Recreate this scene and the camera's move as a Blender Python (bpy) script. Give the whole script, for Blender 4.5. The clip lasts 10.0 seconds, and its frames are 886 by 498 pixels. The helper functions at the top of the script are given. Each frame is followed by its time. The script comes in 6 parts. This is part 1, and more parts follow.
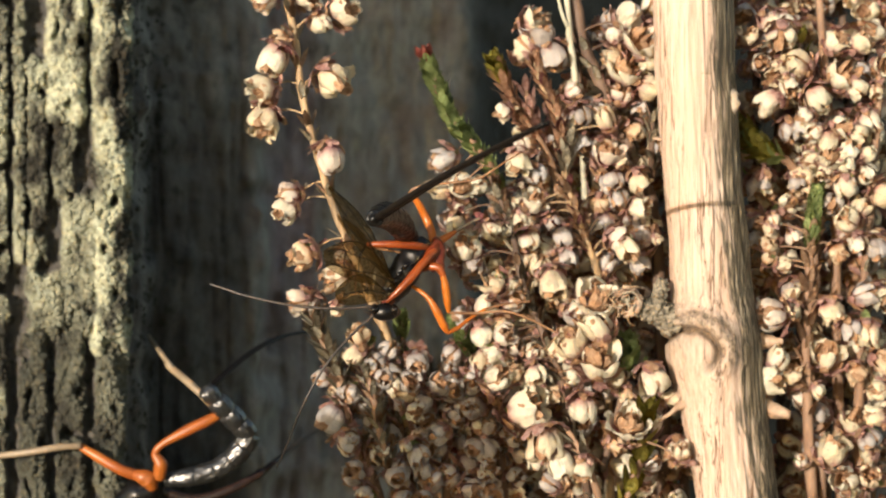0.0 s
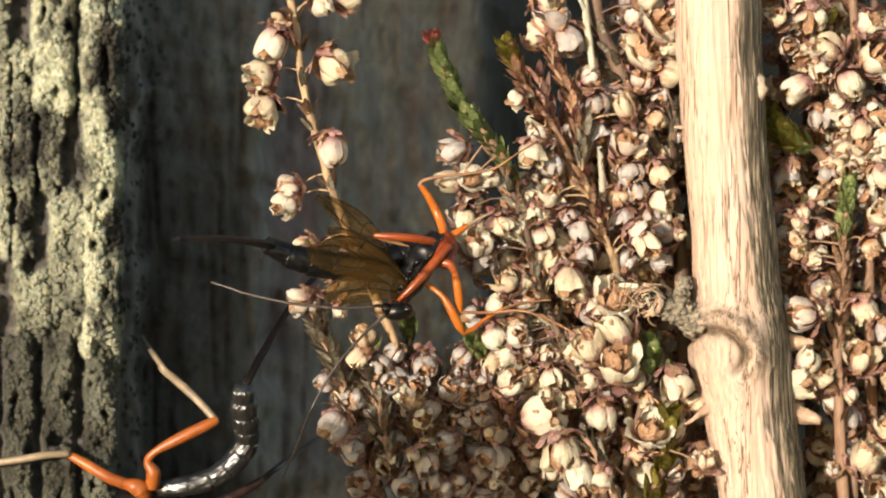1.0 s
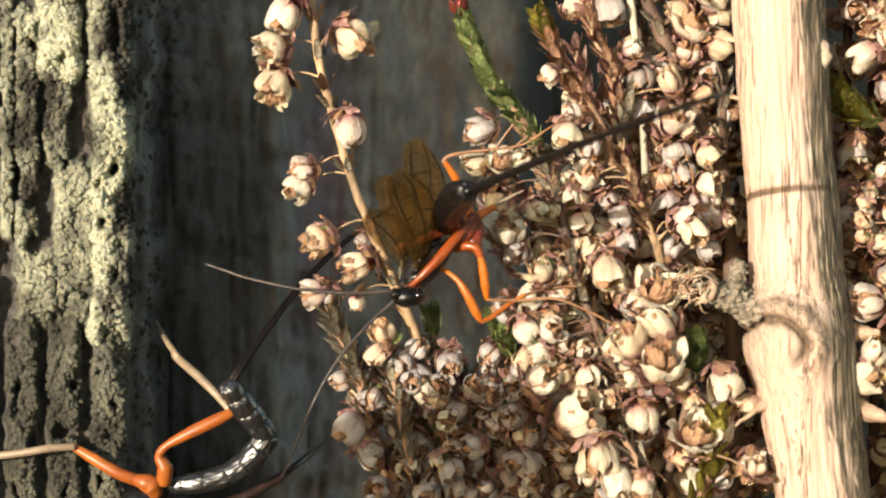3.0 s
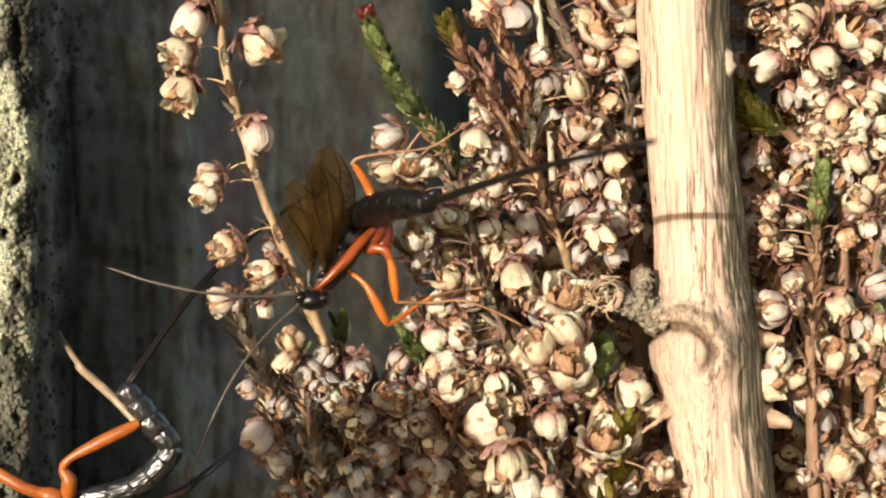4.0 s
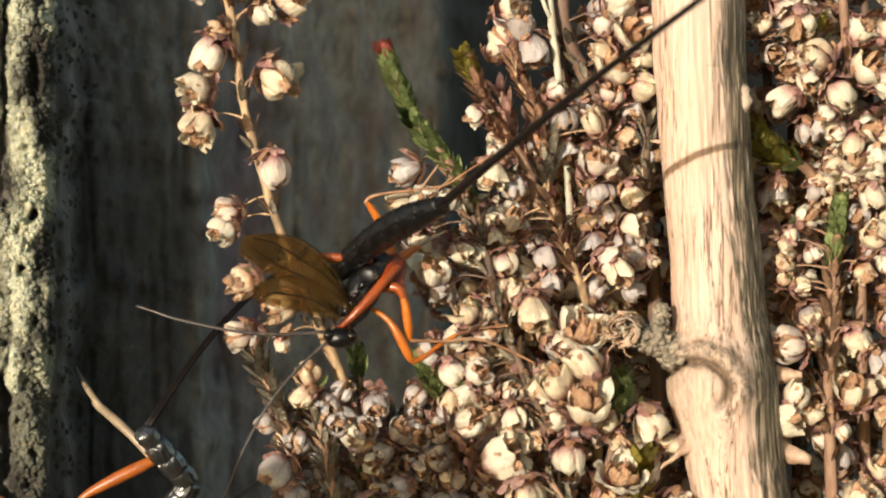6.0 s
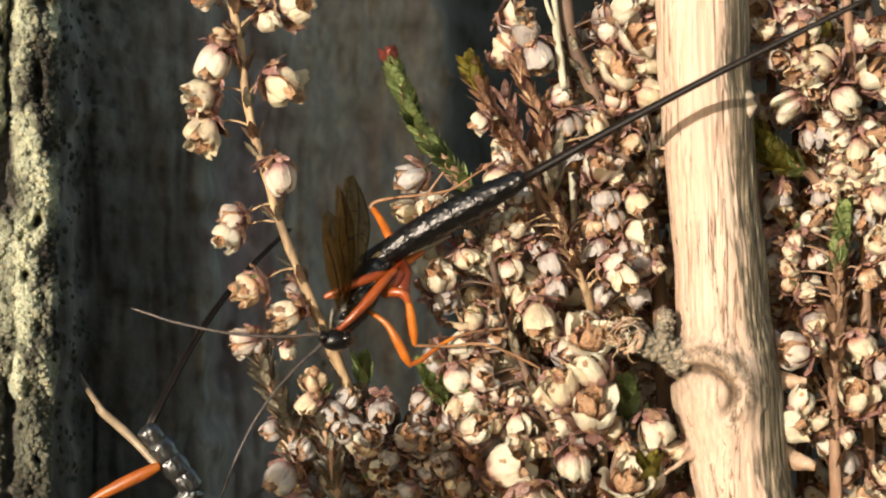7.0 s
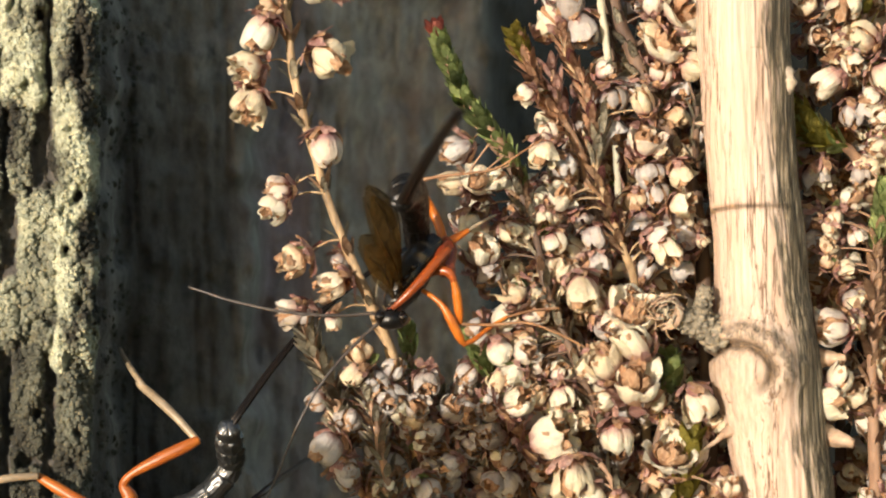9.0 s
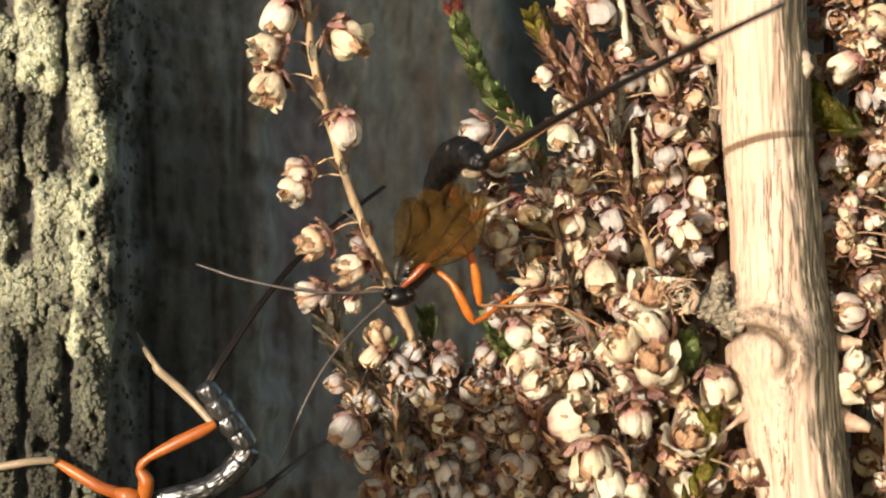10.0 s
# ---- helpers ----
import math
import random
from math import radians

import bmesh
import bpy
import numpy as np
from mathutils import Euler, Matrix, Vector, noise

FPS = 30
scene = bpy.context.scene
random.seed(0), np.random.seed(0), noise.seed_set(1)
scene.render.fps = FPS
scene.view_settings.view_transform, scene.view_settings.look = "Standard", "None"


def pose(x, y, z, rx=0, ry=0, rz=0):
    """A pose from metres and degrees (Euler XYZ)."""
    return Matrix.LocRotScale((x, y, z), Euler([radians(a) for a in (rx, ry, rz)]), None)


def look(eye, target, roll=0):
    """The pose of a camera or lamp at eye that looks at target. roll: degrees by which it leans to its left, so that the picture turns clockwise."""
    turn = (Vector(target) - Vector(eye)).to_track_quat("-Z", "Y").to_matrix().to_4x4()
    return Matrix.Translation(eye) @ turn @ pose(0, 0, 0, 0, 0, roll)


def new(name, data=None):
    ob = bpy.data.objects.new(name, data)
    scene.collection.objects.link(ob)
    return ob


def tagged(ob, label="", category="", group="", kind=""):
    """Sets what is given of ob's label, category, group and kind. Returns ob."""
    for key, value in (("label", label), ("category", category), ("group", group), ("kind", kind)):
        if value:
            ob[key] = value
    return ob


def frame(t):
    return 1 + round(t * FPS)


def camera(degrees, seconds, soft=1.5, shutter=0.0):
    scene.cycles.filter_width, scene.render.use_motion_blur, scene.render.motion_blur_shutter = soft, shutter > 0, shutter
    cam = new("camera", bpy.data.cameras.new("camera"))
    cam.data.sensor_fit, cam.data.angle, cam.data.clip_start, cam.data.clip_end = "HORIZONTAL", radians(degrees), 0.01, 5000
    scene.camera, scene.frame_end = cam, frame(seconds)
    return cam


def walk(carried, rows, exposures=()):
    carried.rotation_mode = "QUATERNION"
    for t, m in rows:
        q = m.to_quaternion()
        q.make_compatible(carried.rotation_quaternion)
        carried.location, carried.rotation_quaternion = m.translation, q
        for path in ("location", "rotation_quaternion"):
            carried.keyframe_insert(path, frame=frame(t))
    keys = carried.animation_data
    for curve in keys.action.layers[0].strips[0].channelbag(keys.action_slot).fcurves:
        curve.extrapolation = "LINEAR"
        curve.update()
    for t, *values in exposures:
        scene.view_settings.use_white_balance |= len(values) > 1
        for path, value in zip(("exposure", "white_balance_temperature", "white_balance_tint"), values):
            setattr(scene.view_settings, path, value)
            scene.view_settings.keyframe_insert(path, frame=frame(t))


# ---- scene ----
# Plan: the picture plane of the heather lies at y = 0, the lens 173 mm before it. Plan units u (to the right) and v (down)
# are 0.051 mm in that plane; depths and sizes are in millimetres.
MM = 0.001
UNIT = 0.04 / 784
REACH = 173.3


def at(u, v, y=0.0):
    k = UNIT * (1 + y / REACH)
    return Vector(((u - 784) * k, y * MM, (441 - v) * k))


# ---- camera: seconds, yaw, pitch, roll (degrees), distance from the plane (mm) ----
cam = camera(26.0, 10.0, soft=1.9, shutter=0.0)
cam.data.dof.use_dof = True
cam.data.dof.focus_distance = 0.180
cam.data.dof.aperture_fstop = 50.0
VIEW = [
    (0, -1.498, 0.020, 0.134, 199.9), (0.5, -1.399, 0.114, 0.082, 199.8), (0.8, -1.521, 0.003, 0.024, 197.0), (1, -1.844, -0.106, 0.026, 188.3),
    (1.2, -1.914, -0.302, 0.066, 180.2), (1.5, -2.160, -0.456, 0.182, 173.3), (2, -2.564, -0.703, 0.269, 173.5), (2.2, -2.475, -0.716, 0.298, 173.3),
    (3.3, -3.136, -0.703, 0.311, 173.8), (3.5, -2.682, -0.526, 0.234, 173.5), (3.7, -1.716, -0.320, 0.183, 173.3), (4, -0.238, -0.438, 0.106, 173.3),
    (4.2, 0.325, -0.201, -0.141, 173.2), (4.5, 0.000, 0.000, 0.000, 173.3), (5, -0.125, 0.175, -0.129, 173.2), (5.5, -0.717, 0.034, 0.023, 173.3),
    (5.7, -0.755, 0.243, 0.025, 173.2), (6.8, -0.650, 1.028, -0.006, 173.2), (7, -0.857, 0.807, -0.011, 173.1), (7.5, -1.202, 1.162, 0.004, 173.1),
    (8, -1.397, 0.962, 0.013, 173.1), (8.5, -1.732, 0.625, 0.085, 173.1), (9, -2.005, 0.083, 0.144, 173.3), (9.5, -2.088, -0.168, 0.101, 173.3),
    (10, -2.477, -0.379, 0.134, 173.3),
]


def view(yaw, pitch, roll, dist):
    eye = Vector((0, -dist * MM, 0))
    y, p = radians(yaw), radians(pitch)
    way = Vector((math.sin(y) * math.cos(p), math.cos(y) * math.cos(p), math.sin(p)))
    return look(eye, eye + way, roll)


walk(cam, [(t, view(*row)) for t, *row in VIEW],
     exposures=((0, 1.28), (1, 1.33), (2, 1.43), (3.4, 1.51), (4, 1.38), (4.5, 1.29), (5.5, 1.24), (8, 1.31), (9, 1.37), (10, 1.42)))

# ---- light ----
SUN_AZ, SUN_EL = radians(30), radians(5)  # to the left of the lens, above it
sun_from = Vector((-math.sin(SUN_AZ) * math.cos(SUN_EL), -math.cos(SUN_AZ) * math.cos(SUN_EL), math.sin(SUN_EL)))
world = bpy.data.worlds.new("sky")
world.use_nodes = True
scene.world = world
sky = world.node_tree.nodes.new("ShaderNodeTexSky")
sky.sky_type, sky.sun_disc = "NISHITA", False
sky.sun_elevation, sky.sun_rotation = SUN_EL, math.atan2(sun_from.x, sun_from.y)
world.node_tree.links.new(sky.outputs[0], world.node_tree.nodes["Background"].inputs[0])
world.node_tree.nodes["Background"].inputs[1].default_value = 0.15
sun = new("sun", bpy.data.lights.new("sun", "SUN"))
sun.data.energy, sun.data.angle, sun.data.color = 2.7, radians(0.6), (1.0, 0.88, 0.745)
sun.matrix_world = look(sun_from * 2, (0, 0, 0))


# ---- materials ----
class Nodes:
    """A small builder for node materials."""

    def __init__(self, name, rough=0.6, **inputs):
        self.mat = bpy.data.materials.new(name)
        self.mat.use_nodes = True
        self.tree = self.mat.node_tree
        self.bsdf = self.tree.nodes["Principled BSDF"]
        self.bsdf.inputs["Roughness"].default_value = rough
        for key, value in inputs.items():
            self.bsdf.inputs[key.replace("_", " ")].default_value = value
        self.coord = self.tree.nodes.new("ShaderNodeTexCoord")

    def link(self, a, b):
        self.tree.links.new(a, b)

    def scaled(self, sx, sy, sz, space="Object"):
        n = self.tree.nodes.new("ShaderNodeMapping")
        n.inputs["Scale"].default_value = (sx, sy, sz)
        self.link(self.coord.outputs[space], n.inputs[0])
        return n.outputs[0]

    def noise(self, vec, scale=1.0, detail=4.0, rough=0.6):
        n = self.tree.nodes.new("ShaderNodeTexNoise")
        n.inputs["Scale"].default_value, n.inputs["Detail"].default_value, n.inputs["Roughness"].default_value = scale, detail, rough
        self.link(vec, n.inputs["Vector"])
        return n.outputs["Fac"]

    def ramp(self, fac, *stops):
        n = self.tree.nodes.new("ShaderNodeValToRGB")
        e = n.color_ramp.elements
        while len(e) < len(stops):
            e.new(0.5)
        for el, (p, c) in zip(e, stops):
            el.position, el.color = p, (*c, 1) if len(c) == 3 else c
        self.link(fac, n.inputs[0])
        return n.outputs[0]

    def mix(self, fac, a, b, blend="MIX"):
        n = self.tree.nodes.new("ShaderNodeMix")
        n.data_type, n.blend_type = "RGBA", blend
        for socket, value in ((n.inputs[0], fac), (n.inputs[6], a), (n.inputs[7], b)):
            if isinstance(value, (int, float)):
                socket.default_value = value
            elif isinstance(value, tuple):
                socket.default_value = (*value, 1)
            else:
                self.link(value, socket)
        return n.outputs[2]

    def attribute(self, name):
        n = self.tree.nodes.new("ShaderNodeAttribute")
        n.attribute_name = name
        return n.outputs["Fac"]

    def chance(self):
        return self.tree.nodes.new("ShaderNodeObjectInfo").outputs["Random"]

    def island(self):
        return self.tree.nodes.new("ShaderNodeNewGeometry").outputs["Random Per Island"]

    def bump(self, height, strength, distance):
        n = self.tree.nodes.new("ShaderNodeBump")
        n.inputs["Strength"].default_value, n.inputs["Distance"].default_value = strength, distance
        self.link(height, n.inputs["Height"])
        self.link(n.outputs[0], self.bsdf.inputs["Normal"])
        return self

    def color(self, socket):
        self.link(socket, self.bsdf.inputs["Base Color"])
        return self

    def glow_through(self, amount, socket):
        """Lets part of the light through a thin leaf or sepal."""
        tr = self.tree.nodes.new("ShaderNodeBsdfTranslucent")
        self.link(socket, tr.inputs[0])
        mx = self.tree.nodes.new("ShaderNodeMixShader")
        mx.inputs[0].default_value = amount
        self.link(self.bsdf.outputs[0], mx.inputs[1])
        self.link(tr.outputs[0], mx.inputs[2])
        self.link(mx.outputs[0], self.tree.nodes["Material Output"].inputs[0])
        return self


def sepal_material(name, shades, veins, flush, flushed=(0.41, 0.54)):
    """Papery sepals, each flower and each sepal a little different, some flushed from the foot."""
    n = Nodes(name, 0.33, Specular_IOR_Level=0.5)
    luck, each = n.chance(), n.island()
    far = n.tree.nodes.new("ShaderNodeMath")
    far.operation = "MULTIPLY"
    far.inputs[1].default_value = 37.0
    n.link(luck, far.inputs[0])

    def drawn(*size):
        out = n.scaled(*size)
        n.link(far.outputs[0], out.node.inputs["Location"])
        return out

    base = n.ramp(luck, *[(i / (len(shades) - 1), c) for i, c in enumerate(shades)])
    base = n.mix(n.ramp(each, (0.70, (0, 0, 0)), (1.0, (0.5, 0.5, 0.5))), base, veins)
    vein = n.noise(drawn(9, 9, 1.6), 1.0, 3)
    spots = n.noise(drawn(2.6, 2.6, 2.6), 1.0, 4)
    c = n.mix(n.ramp(vein, (0.58, (0, 0, 0)), (0.80, (0.3, 0.3, 0.3))), base, veins)
    c = n.mix(n.ramp(spots, (0.57, (0, 0, 0)), (0.72, (0.65, 0.65, 0.65))), c, tuple(0.55 * k for k in veins))
    foot = n.ramp(n.attribute("along"), (0.10, (1, 1, 1)), (0.52, (0, 0, 0)))
    some = n.ramp(n.noise(drawn(1.5, 1.5, 1.5), 1.0, 2), (flushed[0], (0, 0, 0)), (flushed[1], (1, 1, 1)))
    c = n.mix(n.mix(1.0, foot, some, "MULTIPLY"), c, flush)
    rim = n.ramp(n.attribute("along"), (0.90, (0, 0, 0)), (1.0, (0.5, 0.5, 0.5)))
    c = n.mix(rim, c, veins)
    return n.color(c).bump(n.mix(0.5, vein, spots), 0.28, 0.05).glow_through(0.38, c).mat


def plain(name, dark, light, rough=0.6, scale=500.0, grain=0.5, stretch=(1, 1, 1), through_light=0.0, **inputs):
    n = Nodes(name, rough, **inputs)
    f = n.noise(n.scaled(*[scale * s for s in stretch]), 1.0, 5)
    g = n.noise(n.scaled(*[scale * 0.22 * s for s in stretch]), 1.0, 3)
    c = n.ramp(f, (0.3, dark), (0.7, light))
    c = n.mix(n.ramp(g, (0.4, (0, 0, 0)), (0.7, (0.6, 0.6, 0.6))), c, tuple(0.6 * a for a in dark))
    n.color(c).bump(f, grain, 0.05 / scale)
    if through_light:
        n.glow_through(through_light, c)
    return n.mat


M_SEPAL = sepal_material("dry_sepal", ((0.84, 0.80, 0.66), (0.83, 0.78, 0.62), (0.82, 0.75, 0.55), (0.76, 0.66, 0.47)), (0.58, 0.43, 0.27), (0.44, 0.14, 0.15), (0.37, 0.54))
# greyed bells: a weathered tone with the grey of shade put in
M_SEPAL_GREY = sepal_material("weathered_shaded_sepal", ((0.68, 0.65, 0.62), (0.60, 0.56, 0.53), (0.48, 0.44, 0.41)), (0.30, 0.23, 0.18), (0.30, 0.14, 0.13))
M_SEPAL_BROWN = sepal_material("rusty_sepal", ((0.85, 0.76, 0.59), (0.81, 0.68, 0.48), (0.72, 0.56, 0.38)), (0.58, 0.31, 0.14), (0.56, 0.22, 0.09), (0.30, 0.50))
M_SEPAL_WINE = sepal_material("flushed_sepal", ((0.85, 0.79, 0.68), (0.82, 0.74, 0.62)), (0.54, 0.34, 0.29), (0.40, 0.13, 0.15), (0.34, 0.50))
M_PETAL = plain("dry_petal", (0.40, 0.19, 0.09), (0.79, 0.55, 0.35), 0.5, 6, through_light=0.3)
M_CALYX = plain("calyx", (0.33, 0.115, 0.105), (0.72, 0.52, 0.43), 0.5, 5, through_light=0.25)
M_STEM = plain("heather_stem", (0.18, 0.10, 0.06), (0.40, 0.26, 0.17), 0.7, 700, 0.7, (1, 1, 0.3))
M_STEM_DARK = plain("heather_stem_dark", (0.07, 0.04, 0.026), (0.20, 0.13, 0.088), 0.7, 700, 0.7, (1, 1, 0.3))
M_STEM_PALE = plain("heather_stem_pale", (0.20, 0.135, 0.075), (0.54, 0.38, 0.22), 0.7, 1100, 1.0, (1, 1, 0.25))
M_LEAF_GREEN = plain("green_leaf", (0.24, 0.33, 0.10), (0.54, 0.60, 0.29), 0.45, 4.5, through_light=0.35)
M_LEAF_GREY = plain("grey_green_leaf", (0.26, 0.23, 0.16), (0.58, 0.52, 0.40), 0.55, 4.5, through_light=0.15)
M_LEAF_BROWN = plain("brown_leaf", (0.36, 0.21, 0.12), (0.66, 0.47, 0.31), 0.55, 4.5, through_light=0.2)
M_LEAF_YELLOW = plain("yellow_leaf", (0.24, 0.22, 0.03), (0.50, 0.42, 0.08), 0.5, 4.5, through_light=0.25)
M_LEAF_WINE = plain("wine_leaf", (0.17, 0.04, 0.05), (0.40, 0.17, 0.14), 0.5, 4.5, through_light=0.15)
M_LEAF_PINK = plain("pinkish_bract", (0.40, 0.18, 0.15), (0.74, 0.56, 0.47), 0.5, 4.5, through_light=0.25)
M_LEAF_RUST = plain("rusty_bract", (0.40, 0.20, 0.11), (0.70, 0.48, 0.33), 0.5, 4.5, through_light=0.25)
M_LEAF_RED = plain("red_bud", (0.42, 0.08, 0.06), (0.66, 0.24, 0.18), 0.5, 4.5, through_light=0.15)
M_ORANGE = plain("orange_leg", (0.36, 0.075, 0.008), (0.58, 0.20, 0.022), 0.32, 240, 0.4, Specular_IOR_Level=0.45)
M_ORANGE_RED = plain("orange_red_leg", (0.17, 0.028, 0.006), (0.38, 0.088, 0.014), 0.32, 240, 0.4, Specular_IOR_Level=0.5)
M_ORANGE_DULL = plain("dull_orange_leg", (0.24, 0.055, 0.009), (0.45, 0.14, 0.021), 0.4, 240, 0.4)
M_COXA = plain("red_brown_coxa", (0.10, 0.015, 0.004), (0.26, 0.046, 0.010), 0.32, 420, 0.4)
M_TARSUS = plain("brown_tarsus", (0.16, 0.07, 0.03), (0.36, 0.20, 0.095), 0.45, 800, 0.3)
M_TARSUS_PALE = plain("pale_tibia", (0.20, 0.15, 0.095), (0.36, 0.275, 0.18), 0.45, 800, 0.3)
M_BLACK = plain("black_cuticle", (0.0025, 0.0025, 0.003), (0.009, 0.008, 0.0075), 0.33, 1300, 1.0, Specular_IOR_Level=0.4)
M_BLACK_ROUGH = plain("rough_black_cuticle", (0.004, 0.004, 0.004), (0.02, 0.019, 0.018), 0.38, 1500, 1.0, Specular_IOR_Level=1.6)
M_BLACK_SOFT = plain("black_sheath", (0.004, 0.003, 0.0025), (0.012, 0.008, 0.006), 0.5, 2200, 0.4, Specular_IOR_Level=0.2)
M_ANTENNA = plain("grey_antenna", (0.03, 0.025, 0.022), (0.10, 0.08, 0.07), 0.45, 3000, 0.4)
M_FAR_LEG = plain("dark_leg", (0.012, 0.007, 0.006), (0.05, 0.026, 0.02), 0.4, 800, 0.3)
M_THORN = plain("thorn", (0.30, 0.18, 0.11), (0.66, 0.50, 0.36), 0.6, 900, 0.8)
M_TWIG_PALE = plain("pale_twig", (0.34, 0.32, 0.23), (0.72, 0.69, 0.54), 0.7, 900, 0.9, (1, 1, 0.4))
M_HAIR = plain("golden_bristle", (0.30, 0.20, 0.09), (0.60, 0.44, 0.22), 0.4, 900)
M_EYE = plain("dark_eye", (0.004, 0.003, 0.003), (0.012, 0.008, 0.006), 0.12, 3000, 0.1)


def wing_material():
    n = Nodes("amber_wing", 0.25, Specular_IOR_Level=0.5)
    blot = n.noise(n.scaled(260, 260, 260), 1.0, 3)
    c = n.ramp(blot, (0.3, (0.155, 0.093, 0.026)), (0.7, (0.31, 0.19, 0.06)))
    n.color(c)
    clear = n.tree.nodes.new("ShaderNodeBsdfTransparent")
    n.link(n.mix(0.42, (1.0, 0.92, 0.72), c), clear.inputs[0])
    tr = n.tree.nodes.new("ShaderNodeBsdfTranslucent")
    n.link(c, tr.inputs[0])
    m1, m2 = n.tree.nodes.new("ShaderNodeMixShader"), n.tree.nodes.new("ShaderNodeMixShader")
    m1.inputs[0].default_value, m2.inputs[0].default_value = 0.45, 0.64
    n.link(n.bsdf.outputs[0], m1.inputs[1])
    n.link(tr.outputs[0], m1.inputs[2])
    n.link(m1.outputs[0], m2.inputs[1])
    n.link(clear.outputs[0], m2.inputs[2])
    n.link(m2.outputs[0], n.tree.nodes["Material Output"].inputs[0])
    return n.mat


M_WING = wing_material()


def post_material():
    n = Nodes("weathered_post", 0.85)
    grain = n.noise(n.scaled(380, 380, 200), 1.0, 7, 0.75)
    broad = n.noise(n.scaled(120, 120, 80), 1.0, 5)
    c = n.ramp(grain, (0.28, (0.142, 0.137, 0.127)), (0.72, (0.57, 0.545, 0.485)))
    c = n.mix(n.ramp(broad, (0.45, (0, 0, 0)), (0.7, (0.7, 0.7, 0.7))), c, (0.22, 0.15, 0.145))
    crust = n.noise(n.scaled(1500, 1500, 1500), 1.0, 6, 0.7)
    lich = n.ramp(crust, (0.28, (0.36, 0.37, 0.23)), (0.68, (0.78, 0.80, 0.60)))
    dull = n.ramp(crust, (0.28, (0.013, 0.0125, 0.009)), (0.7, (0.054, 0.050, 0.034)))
    # shade of the recessed face is mixed into the timber colour here
    c = n.mix(n.attribute("gap_and_shade"), c, n.ramp(grain, (0.3, (0.0155, 0.014, 0.0122)), (0.75, (0.068, 0.061, 0.052))))
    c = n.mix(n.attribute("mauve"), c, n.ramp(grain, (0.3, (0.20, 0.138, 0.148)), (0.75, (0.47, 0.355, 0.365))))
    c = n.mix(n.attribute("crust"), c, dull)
    c = n.mix(n.attribute("lichen"), c, lich)
    return n.color(c).bump(n.mix(0.7, grain, crust), 1.0, 0.0012).mat


def twig_material():
    n = Nodes("bare_rose_wood", 0.55)
    streak = n.noise(n.scaled(2300, 2300, 46), 1.0, 6, 0.7)
    fine = n.noise(n.scaled(5600, 5600, 60), 1.0, 4)
    broad = n.noise(n.scaled(260, 260, 60), 1.0, 4)
    c = n.ramp(streak, (0.36, (0.40, 0.27, 0.20)), (0.46, (0.51, 0.38, 0.295)), (0.58, (0.60, 0.485, 0.39)))
    c = n.mix(n.ramp(broad, (0.44, (0, 0, 0)), (0.60, (0.5, 0.5, 0.5))), c, (0.49, 0.345, 0.25))
    c = n.mix(n.ramp(fine, (0.56, (0, 0, 0)), (0.72, (0.45, 0.45, 0.45))), c, (0.31, 0.20, 0.125))
    mottle = n.noise(n.scaled(1300, 1300, 420), 1.0, 5, 0.7)
    c = n.mix(n.ramp(mottle, (0.52, (0, 0, 0)), (0.70, (0.35, 0.35, 0.35))), c, (0.33, 0.21, 0.135))
    # long hairline cracks, and short ticks across
    hair = n.noise(n.scaled(1150, 1150, 20), 1.0, 3)
    thin = n.ramp(hair, (0.480, (0, 0, 0)), (0.495, (1, 1, 1)), (0.505, (1, 1, 1)), (0.520, (0, 0, 0)))
    some = n.ramp(n.noise(n.scaled(420, 420, 45), 1.0, 3), (0.42, (0, 0, 0)), (0.50, (1, 1, 1)))
    c = n.mix(n.mix(1.0, thin, some, "MULTIPLY"), c, (0.13, 0.07, 0.035))
    tick = n.ramp(n.noise(n.scaled(420, 420, 3600), 1.0, 3), (0.70, (0, 0, 0)), (0.73, (0.8, 0.8, 0.8)))
    c = n.mix(tick, c, (0.26, 0.13, 0.06))
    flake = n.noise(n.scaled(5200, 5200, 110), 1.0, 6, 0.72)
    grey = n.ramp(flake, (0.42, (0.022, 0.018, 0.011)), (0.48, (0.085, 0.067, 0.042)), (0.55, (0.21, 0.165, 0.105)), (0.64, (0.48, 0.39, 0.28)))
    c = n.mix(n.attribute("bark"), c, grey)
    c = n.mix(n.attribute("groove"), c, n.ramp(flake, (0.42, (0.035, 0.022, 0.012)), (0.56, (0.17, 0.11, 0.065))))
    return n.color(c).bump(n.mix(0.3, streak, fine), 0.6, 0.0003).mat


def soil_material():
    n = Nodes("soil", 0.95)
    f = n.noise(n.scaled(300, 300, 300), 1.0, 6)
    g = n.noise(n.scaled(3, 3, 3), 1.0, 5)
    c = n.ramp(f, (0.3, (0.03, 0.022, 0.015)), (0.7, (0.13, 0.095, 0.06)))
    c = n.mix(n.ramp(g, (0.45, (0, 0, 0)), (0.6, (1, 1, 1))), c, (0.07, 0.08, 0.03))
    return n.color(c).bump(f, 0.8, 0.002).mat


# ---- mesh helpers ----
def part(name, bm, material, parent=None, label="", smooth=True):
    me = bpy.data.meshes.new(name)
    bm.normal_update()
    bm.to_mesh(me)
    bm.free()
    for m in material if isinstance(material, (list, tuple)) else [material]:
        me.materials.append(m)
    if smooth:
        me.polygons.foreach_set("use_smooth", [True] * len(me.polygons))
    ob = new(name, me)
    ob.parent = parent
    if label:
        tagged(ob, label)
    return ob


